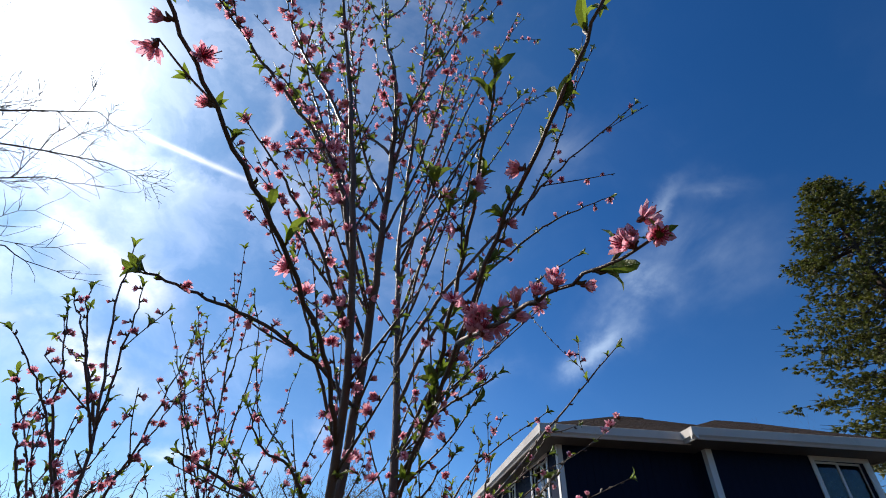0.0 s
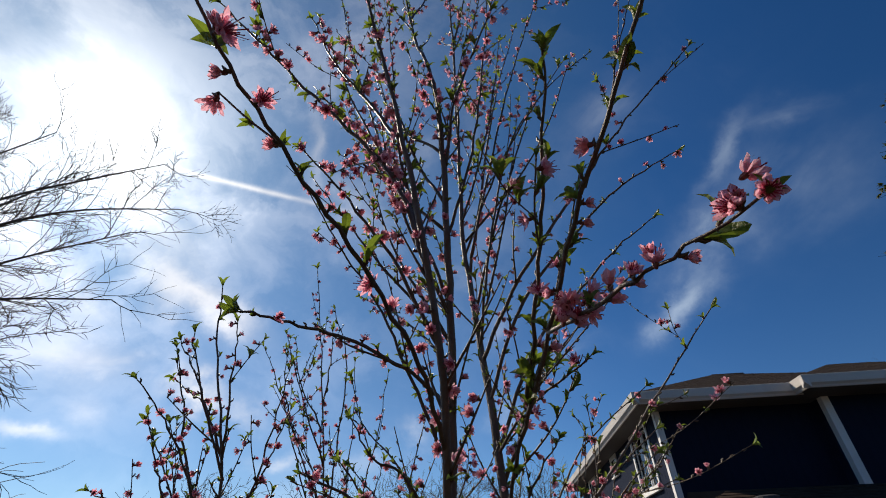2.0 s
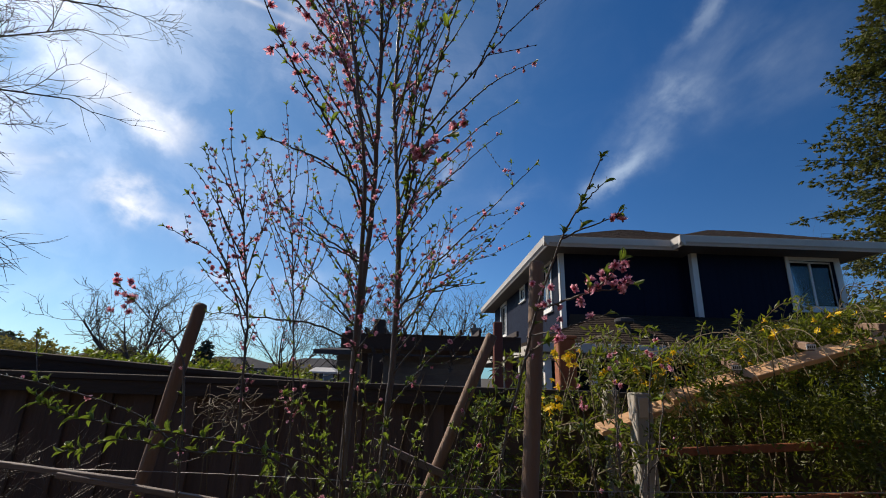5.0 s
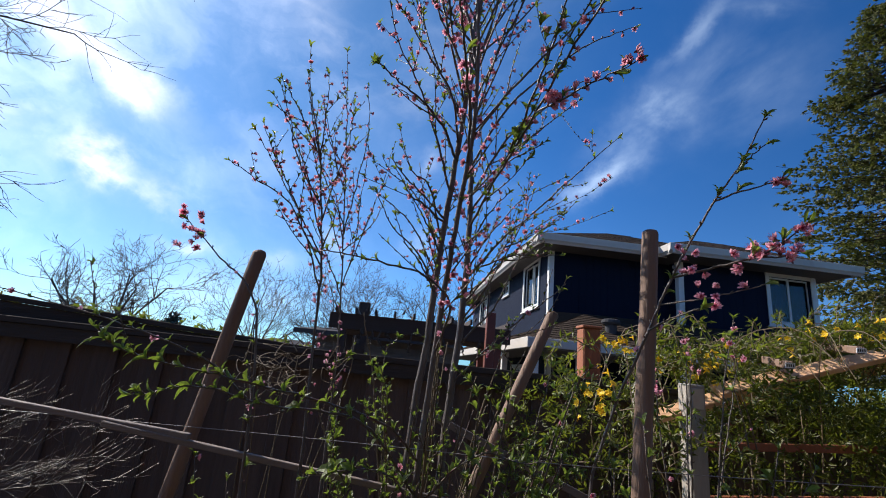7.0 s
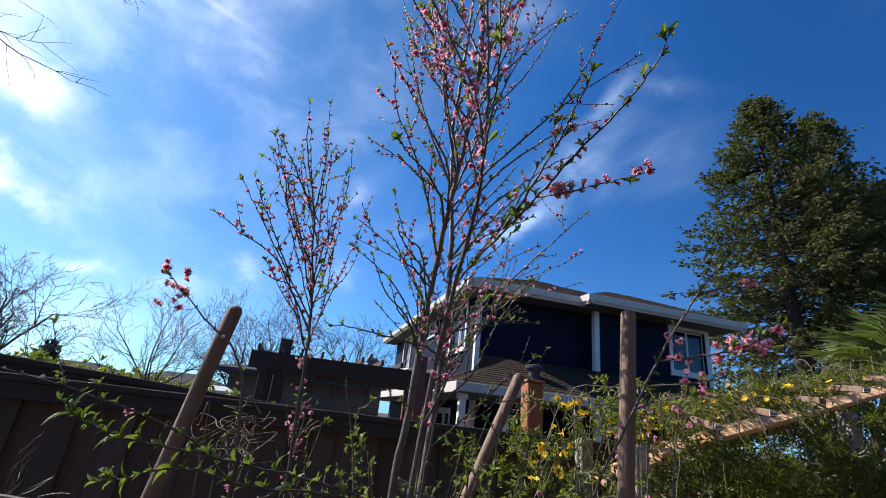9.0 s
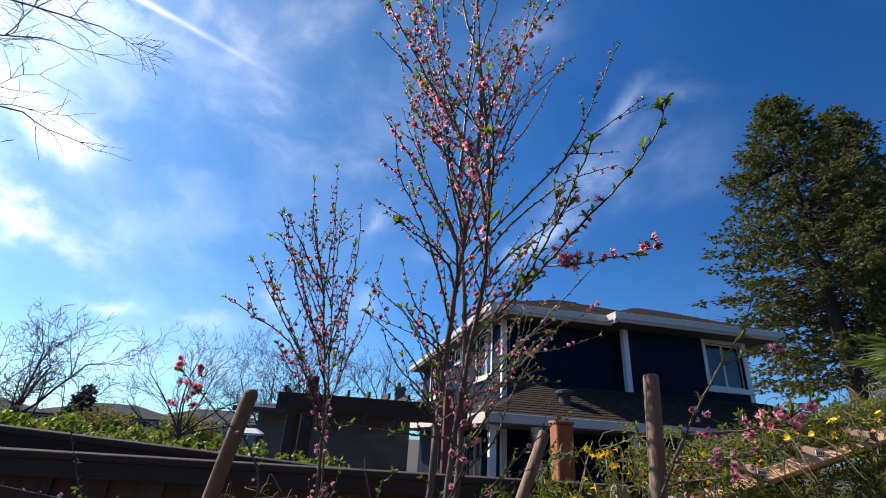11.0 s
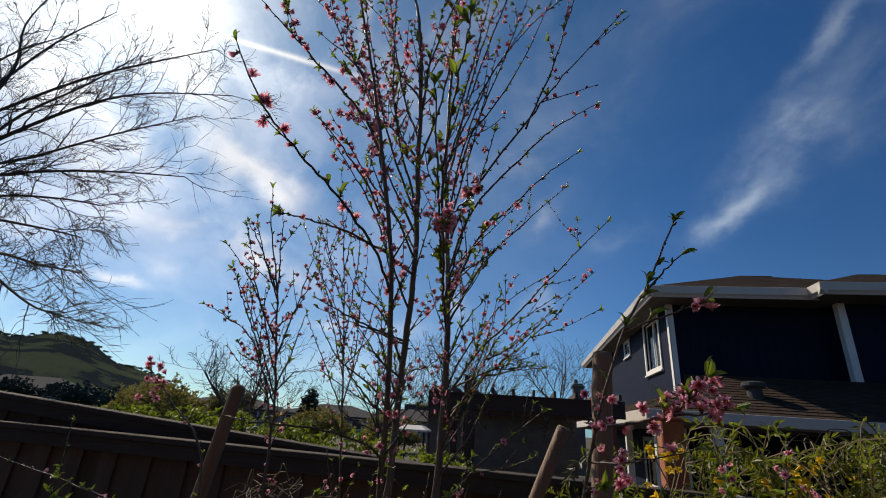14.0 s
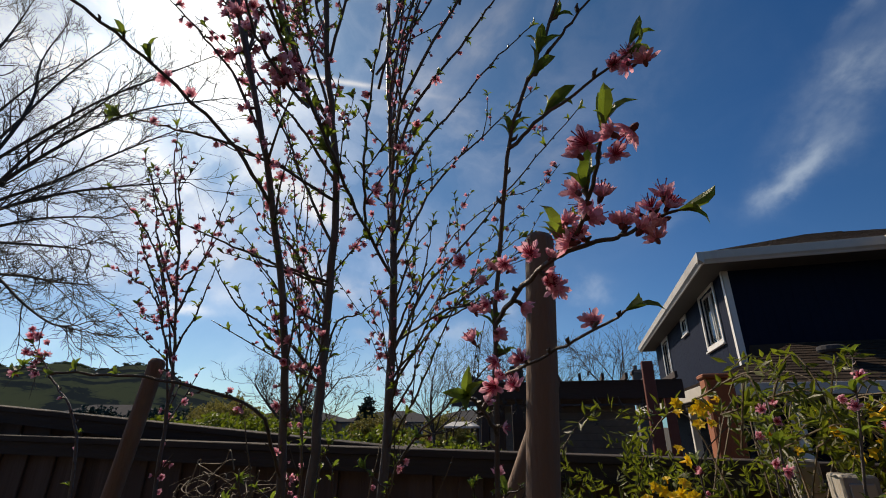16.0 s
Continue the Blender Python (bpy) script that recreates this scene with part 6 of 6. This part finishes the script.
# dry leafless shoots round the foot
for k in range(14):
    a = m.rng.uniform(0, 6.28)
    x, y, z = 0.38 + math.cos(a) * m.rng.uniform(0.15, 0.5), 2.0 + math.sin(a) * m.rng.uniform(0.1, 0.35), m.rng.uniform(1.45, 1.95)
    m.limb([(0.38 + math.cos(a) * 0.05, 2.0 + math.sin(a) * 0.05, -0.02), (0.38 + (x - 0.38) * 0.3, 2.0 + (y - 2.0) * 0.3, z * 0.5), (0.38 + (x - 0.38) * 0.7, 2.0 + (y - 2.0) * 0.7, z * 0.85), (x, y, z)], 0.006, 0.0015, bloom=0.03, leaf=0.08, twig=0.14, gap=0.06, from_=0.45, tip=False, mats=VINESTEM)
# low leafy shoots round the foot
m.foliage = SMALL + LARGE
for k in range(34):
    x, y = m.rng.uniform(0.0, 0.95), m.rng.uniform(1.75, 2.35)
    z = m.rng.uniform(1.2, 1.78)
    m.limb([(0.4 + (x - 0.4) * 0.25, 2.0 + (y - 2) * 0.25, 0.35), (0.4 + (x - 0.4) * 0.7, 2.0 + (y - 2) * 0.7, z * 0.7), (x, y, z), (x + m.rng.uniform(-0.1, 0.1), y - 0.03, z + 0.1)], 0.0045, 0.0013, bloom=0.02, leaf=0.75, twig=0.16, gap=0.036, from_=0.4, order=1)
for pts in ([(0.38, 1.86, 1.45), (0.25, 1.74, 1.57), (0.04, 1.68, 1.632), (-0.13, 1.65, 1.66), (-0.237, 1.63, 1.68), (-0.394, 1.61, 1.703), (-0.491, 1.60, 1.725), (-0.561, 1.59, 1.775)],
            [(0.38, 1.84, 1.35), (0.207, 1.72, 1.555), (0.08, 1.68, 1.60), (-0.083, 1.64, 1.61), (-0.206, 1.62, 1.637), (-0.306, 1.61, 1.645), (-0.385, 1.60, 1.619), (-0.427, 1.60, 1.613)],
            [(0.40, 1.86, 1.30), (0.46, 1.75, 1.45), (0.55, 1.70, 1.52), (0.68, 1.68, 1.50)], [(0.40, 1.86, 1.25), (0.30, 1.72, 1.42), (0.20, 1.66, 1.46), (0.05, 1.62, 1.44)]):
    line = m.limb(pts, 0.0045, 0.0014, bloom=0.03, leaf=0.1, twig=0.1, gap=0.04, order=1)
    for k in range(5, len(line), 2):
        way = (line[k] - line[k - 1]).normalized() + Vector((m.rng.uniform(-0.5, 0.2), m.rng.uniform(-0.7, 0.7), m.rng.uniform(0.1, 1.1)))
        m.place("leaf_tuft", m.rng.choice(LARGE + HUGE), line[k], way, m.rng.uniform(0.7, 1.15))

# the open blossoms at the end of the leaning limb
for c, n in (((0.715, 1.108, 2.48), 2), ((0.676, 1.165, 2.478), 1)):
    for k in range(n):
        m.place("blossom", OPEN[k % 4], Vector(c) + Vector((m.rng.gauss(0, 0.011), m.rng.gauss(0, 0.011), m.rng.gauss(0, 0.009))), Vector((m.rng.uniform(-1, 1), m.rng.uniform(-1, 0.3), m.rng.uniform(-0.6, 0.8))), m.rng.uniform(0.75, 1.0))
m.finish()
# two slim trees beside it
m = Peach((-0.03, 1.87, 0), "slim young peach tree thick with small pink blossoms", 62, 0.52, 0.18, 0.17, 900)
m.size, m.reach = 0.72, 0.7
m.limb([(0.02, 1.9, -0.02), (0.0, 1.87, 1.2), (-0.03, 1.85, 1.91), (-0.05, 1.84, 2.14), (-0.11, 1.82, 2.47), (-0.18, 1.81, 2.73), (-0.205, 1.80, 2.89)], 0.0068, 0.0014, "stem", from_=0.55)
m.limb([(-0.03, 1.85, 2.05), (-0.19, 1.87, 2.28), (-0.32, 1.90, 2.36), (-0.43, 1.867, 2.42)], 0.0034, 0.0013, bloom=0.62, gap=0.03)
m.limb([(-0.05, 1.84, 2.16), (-0.14, 1.80, 2.39), (-0.21, 1.74, 2.53), (-0.26, 1.69, 2.60)], 0.0030, 0.0012)
m.limb([(-0.04, 1.85, 2.10), (-0.2, 1.9, 2.32), (-0.31, 1.92, 2.48), (-0.378, 1.918, 2.576)], 0.0029, 0.0012, bloom=0.3)
m.limb([(-0.06, 1.84, 2.22), (-0.04, 1.88, 2.46), (-0.02, 1.90, 2.70)], 0.0034, 0.0012)
m.limb([(-0.10, 1.82, 2.42), (-0.14, 1.74, 2.58), (-0.167, 1.69, 2.70)], 0.003, 0.0012)
m.limb([(-0.11, 1.82, 2.46), (-0.10, 1.78, 2.62), (-0.11, 1.76, 2.76)], 0.003, 0.0012)
for pts in ([(-0.035, 1.85, 1.98), (-0.145, 1.86, 2.234), (-0.216, 1.85, 2.362), (-0.279, 1.85, 2.47), (-0.334, 1.85, 2.568)], [(-0.12, 1.83, 2.46), (-0.199, 1.82, 2.619), (-0.23, 1.82, 2.667), (-0.29, 1.82, 2.751)],
            [(-0.07, 1.84, 2.33), (-0.049, 1.87, 2.392), (-0.025, 1.88, 2.45), (-0.005, 1.9, 2.583)], [(-0.09, 1.84, 2.27), (-0.194, 1.83, 2.468), (-0.23, 1.82, 2.589), (-0.295, 1.82, 2.734)], [(-0.05, 1.85, 2.12), (-0.029, 1.88, 2.256), (-0.015, 1.9, 2.40)]):
    m.limb(pts, 0.0034, 0.0012, bloom=0.5, leaf=0.2, gap=0.033)
for k in range(9):
    x, y, z = m.rng.uniform(-0.35, 0.15), m.rng.uniform(1.75, 2.05), m.rng.uniform(1.2, 1.65)
    m.foliage = SMALL + LARGE
    m.limb([(-0.0, 1.87, 0.4), (x * 0.7, y, z * 0.7), (x, y, z)], 0.004, 0.0013, bloom=0.05, leaf=0.6, twig=0.1, from_=0.5, order=1)

m.finish()
m = Peach((-0.02, 2.52, 0), "slim young peach tree with sparse pink blossoms before the fence", 63, 0.46, 0.18, 0.19, 900)
m.size, m.reach = 0.72, 0.8
m.limb([(0.02, 2.53, -0.02), (0.0, 2.52, 1.1), (-0.01, 2.5, 1.75), (-0.05, 2.46, 2.22), (-0.09, 2.42, 2.63), (-0.13, 2.36, 3.0), (-0.165, 2.31, 3.28)], 0.0066, 0.0014, "stem", from_=0.5)
m.limb([(-0.05, 2.5, 2.22), (-0.21, 2.5, 2.59), (-0.32, 2.48, 2.86), (-0.40, 2.46, 3.02)], 0.0032, 0.0013)
m.limb([(-0.03, 2.47, 2.1), (0.04, 2.43, 2.39), (0.10, 2.42, 2.66), (0.13, 2.40, 2.85)], 0.0032, 0.0013)
m.limb([(-0.06, 2.45, 2.35), (-0.02, 2.36, 2.62), (0.0, 2.3, 2.88), (-0.013, 2.16, 3.0)], 0.0036, 0.0013)
m.limb([(-0.08, 2.43, 2.55), (-0.18, 2.36, 2.8), (-0.25, 2.32, 3.0)], 0.0033, 0.0012)
for pts in ([(-0.03, 2.48, 2.05), (-0.127, 2.46, 2.236), (-0.222, 2.45, 2.4), (-0.283, 2.45, 2.505)], [(-0.035, 2.48, 2.08), (0.002, 2.45, 2.303), (-0.005, 2.45, 2.487), (0.0, 2.45, 2.727), (-0.012, 2.45, 2.921)],
            [(-0.07, 2.44, 2.40), (-0.195, 2.45, 2.629), (-0.285, 2.45, 2.862), (-0.293, 2.45, 3.042)], [(-0.10, 2.42, 2.66), (-0.214, 2.42, 2.86), (-0.254, 2.42, 3.018)], [(-0.06, 2.45, 2.3), (-0.111, 2.45, 2.49), (-0.175, 2.45, 2.629), (-0.322, 2.45, 2.841)],
            [(0.0, 2.46, 2.267), (0.074, 2.45, 2.428), (0.12, 2.45, 2.56)], [(-0.11, 2.41, 2.74), (-0.101, 2.42, 2.946), (-0.106, 2.42, 3.06)]):
    m.limb(pts, 0.0034, 0.0012, bloom=0.44, leaf=0.2, gap=0.035)

m.finish()
m = Peach((-0.14, 1.76, 0), "short peach sapling with a few pink blossoms beside a stake", 64, 0.3, 0.3, 0.08, 120)
m.size, m.crook = 0.7, 0.0022
m.limb([(-0.10, 1.78, -0.02), (-0.14, 1.76, 1.2), (-0.18, 1.75, 1.78), (-0.24, 1.74, 1.95), (-0.34, 1.74, 2.03), (-0.455, 1.733, 2.136)], 0.006, 0.0016, "stem", bloom=0.15, from_=0.6)
for k in range(20):
    m.place("blossom", OPEN[k % 4], Vector((-0.455, 1.733, 2.136)) + Vector((m.rng.uniform(-0.04, 0.05), m.rng.uniform(-0.02, 0.02), m.rng.uniform(-0.10, 0.06))), Vector((m.rng.uniform(-1, 1), m.rng.uniform(-1, 0.2), m.rng.uniform(-0.4, 1))), 0.78)
m.limb([(-0.17, 1.75, 1.6), (-0.30, 1.68, 1.72), (-0.55, 1.62, 1.80), (-0.86, 1.6, 1.86)], 0.004, 0.0014, bloom=0.3, leaf=0.4, twig=0.1, order=1)

m.finish()
# the sapling by the nearest stake
m = Peach((0.86, 1.80, 0), "small peach sapling with large pink blossoms beside a stake", 65, 0.16, 0.3, 0.06, 400)
m.size, m.crook = 0.85, 0.0016
m.limb([(0.86, 1.80, -0.02), (0.88, 1.72, 1.3), (0.905, 1.66, 1.6), (0.949, 1.481, 1.909), (0.967, 1.397, 2.04), (0.985, 1.345, 2.125), (1.018, 1.262, 2.243), (1.061, 1.225, 2.326), (1.115, 1.20, 2.45)], 0.0058, 0.0016, "stem", from_=0.55, bloom=0.06)
m.foliage = LARGE
m.limb([(1.015, 1.255, 2.235), (1.07, 1.24, 2.257), (1.15, 1.21, 2.285)], 0.0028, 0.0014, bloom=0.12, from_=0.3, gap=0.05, order=0)
m.limb([(1.05, 1.235, 2.30), (1.09, 1.225, 2.35), (1.125, 1.215, 2.385)], 0.0024, 0.0012, bloom=0.15, leaf=0.3, gap=0.05, order=0)
m.limb([(0.969, 1.39, 2.05), (1.03, 1.26, 2.065), (1.075, 1.21, 2.08), (1.095, 1.16, 2.105), (1.107, 1.113, 2.132)], 0.0034, 0.0014, bloom=0.45, leaf=0.12, gap=0.04, from_=0.3, order=0)
m.limb([(1.06, 1.225, 2.075), (1.10, 1.21, 2.08), (1.13, 1.20, 2.083), (1.165, 1.19, 2.095)], 0.0026, 0.0013, bloom=0.5, leaf=0.05, gap=0.035, from_=0.3, order=0)
m.limb([(0.96, 1.43, 1.98), (1.0, 1.36, 1.985), (1.059, 1.30, 2.002), (1.12, 1.25, 2.023)], 0.0024, 0.0012, bloom=0.1, leaf=0.15, gap=0.04, order=0)
m.limb([(0.95, 1.478, 1.912), (0.955, 1.38, 1.935), (0.96, 1.27, 1.95)], 0.0034, 0.0014, bloom=0.4, leaf=0.2, gap=0.035, from_=0.3, order=0)
for c, n, s in (((1.158, 1.215, 2.288), 3, 0.011), ((1.107, 1.115, 2.125), 3, 0.010), ((1.09, 1.17, 2.10), 1, 0.008), ((1.075, 1.21, 2.085), 4, 0.016), ((1.13, 1.20, 2.082), 3, 0.014), ((1.16, 1.19, 2.092), 2, 0.010), ((1.04, 1.25, 2.066), 3, 0.014), ((0.975, 1.34, 2.11), 3, 0.016), ((0.983, 1.33, 2.06), 2, 0.014), ((0.975, 1.27, 1.978), 4, 0.018)):
    for k in range(n + 2):
        m.place("blossom", OPEN[k % 4], Vector(c) + Vector((m.rng.gauss(0, s), m.rng.gauss(0, s * 0.6), m.rng.gauss(0, s * 0.7))), Vector((m.rng.uniform(-1, 1), m.rng.uniform(-1, 0.5), m.rng.uniform(-0.3, 1))), m.rng.uniform(0.55, 0.85))
m.place("leaf_tuft", leaf_mesh(10, 2, 0.034, 1.35), Vector((1.107, 1.113, 2.135)), Vector((0.1, -0.1, 1)), 0.9)
m.place("leaf_tuft", LARGE[2], Vector((1.155, 1.205, 2.295)), Vector((0.5, -0.1, 0.8)), 0.7)
for at in ((1.061, 1.225, 2.326), (1.115, 1.20, 2.45), (0.967, 1.397, 2.04), (1.018, 1.262, 2.243)):
    m.place("leaf_tuft", LARGE[1], Vector(at), Vector((0.2, -0.3, 0.8)), 0.62 if at[2] > 2.4 else 0.8)
for k in range(8):
    x, y, z = m.rng.uniform(0.7, 1.3), m.rng.uniform(1.3, 1.8), m.rng.uniform(1.2, 1.75)
    m.foliage = SMALL + LARGE
    m.limb([(0.87, 1.78, 0.4), (0.87 + (x - 0.87) * 0.6, y, z * 0.7), (x, y, z)], 0.004, 0.0013, bloom=0.03, leaf=0.5, twig=0.1, from_=0.45, order=1)

m.finish()

# a low leafy sapling before the vine
m = Peach((1.5, 2.2, 0), "low leafy peach sapling with pink blossoms before the vine", 66, 0.14, 0.26, 0.1, 300)
m.size, m.foliage = 0.9, LARGE + HUGE
for x, y, z in ((1.49, 2.11, 1.98), (1.44, 2.01, 1.90), (1.63, 2.0, 2.06), (1.30, 2.05, 1.84), (1.72, 2.1, 1.92)):
    m.limb([(1.5, 2.2, 0.0), (1.5 + (x - 1.5) * 0.4, 2.2 + (y - 2.2) * 0.5, 1.1), (1.5 + (x - 1.5) * 0.8, 2.2 + (y - 2.2) * 0.8, z - 0.25), (x, y, z)], 0.006, 0.0014, gap=0.045, from_=0.55, order=1)
    for k in range(3):
        m.place("blossom", OPEN[k], Vector((x, y, z - 0.04)) + Vector((m.rng.gauss(0, 0.02), m.rng.gauss(0, 0.02), m.rng.gauss(0, 0.03))), Vector((m.rng.uniform(-1, 1), m.rng.uniform(-1, 0.3), m.rng.uniform(-0.3, 1))), 0.85)

m.finish()

# a leafless shrub by the fence
def twiggy():
    rng = random.Random(71)
    t = thing("bare_shrub", (-1.35, 2.4, 0), "leafless brown shrub with fine twigs before the fence", "shrub")
    for k in range(7):
        g = Geo()
        foot = Vector((-1.45 + rng.uniform(-0.1, 0.1), 2.5 + rng.uniform(-0.1, 0.1), -0.02))
        fork = foot + Vector((rng.uniform(-0.35, 0.3), rng.uniform(-0.25, 0.1), rng.uniform(0.7, 1.2)))
        line = glide([foot, foot.lerp(fork, 0.5) + Vector((0.03, 0, 0.05)), fork], 4)
        g.tube(line, taper(len(line), 0.009, 0.005), 6, cap=False)
        for _ in range(2):
            grow(g, fork, Vector((rng.uniform(0.2, 1.0), rng.uniform(-0.5, 0.1), rng.uniform(0.1, 0.9))), rng.uniform(0.35, 0.6), 0.004, 2, rng, 5, 0.45, 0.0, thin=0.0012)
        part("limb", g, TWIG, t, smooth=True)


twiggy()


def dry_vine():
    rng = random.Random(81)
    t = thing("dry_vine", (-0.24, 2.32, 0), "tangle of dry curled brown vine stems before the fence", "vine")
    for k in range(24):
        g = Geo()
        c = Vector((-0.24 + rng.gauss(0, 0.09), 2.32 + rng.gauss(0, 0.06), rng.uniform(1.60, 1.80)))
        pts = [Vector((-0.24 + rng.uniform(-0.05, 0.05), 2.32 + rng.uniform(-0.04, 0.04), 0.0)), Vector((c.x * 0.6 - 0.1, 2.32, c.z * 0.6))] if k < 6 else []
        a = rng.uniform(0, 6.28)
        for i in range(6):
            a += rng.uniform(0.5, 1.3)
            pts.append(c + Vector((math.cos(a) * rng.uniform(0.02, 0.10), math.sin(a) * 0.05, math.sin(a) * rng.uniform(0.01, 0.05) + rng.uniform(-0.02, 0.02))))
        line = glide(pts, 5)
        g.tube(line, taper(len(line), 0.0026, 0.0012), 5, cap=False)
        part("stem", g, VINESTEM, t, smooth=True)


dry_vine()


def hedge(name, spots, mats, label, seed, size=0.06):
    rng = random.Random(seed)
    t = thing(name, (spots[0][0], spots[0][1], 0), label, "bush")
    g = Geo()
    for x, y, z, rx, ry, rz, count in spots:
        g.tube([(x, y, 0), (x, y, max(z, 0.3))], [0.03, 0.01], 5, 1)
        crown(g, (x, y, z), (rx, ry, rz), count, size, rng, 6, 0.3)
    part("foliage", g, [mats, GREYBARK], t)


hedge("laurel_hedge", [(-4.6, 5.3, 1.62, 0.8, 0.5, 0.42, 900), (-3.5, 5.2, 1.66, 0.8, 0.5, 0.44, 1000), (-2.6, 5.2, 1.74, 0.75, 0.5, 0.42, 1100), (-1.8, 5.3, 1.64, 0.7, 0.5, 0.44, 1000), (-0.9, 5.4, 1.58, 0.7, 0.5, 0.42, 800), (-0.1, 5.4, 1.5, 0.6, 0.5, 0.38, 600)], HEDGE, "low bright green hedge just beyond the fence", 72)


# ---- plain unseen wall, added behind the path to block sky fill ----
g = Geo()
g.box((-9, -3.2, -0.1), (11, -3.0, 5.6))
lone("wall_south", g, STUCCO, "plain unseen brown stucco wall added to cut sky light from behind", "wall", kind="structure")
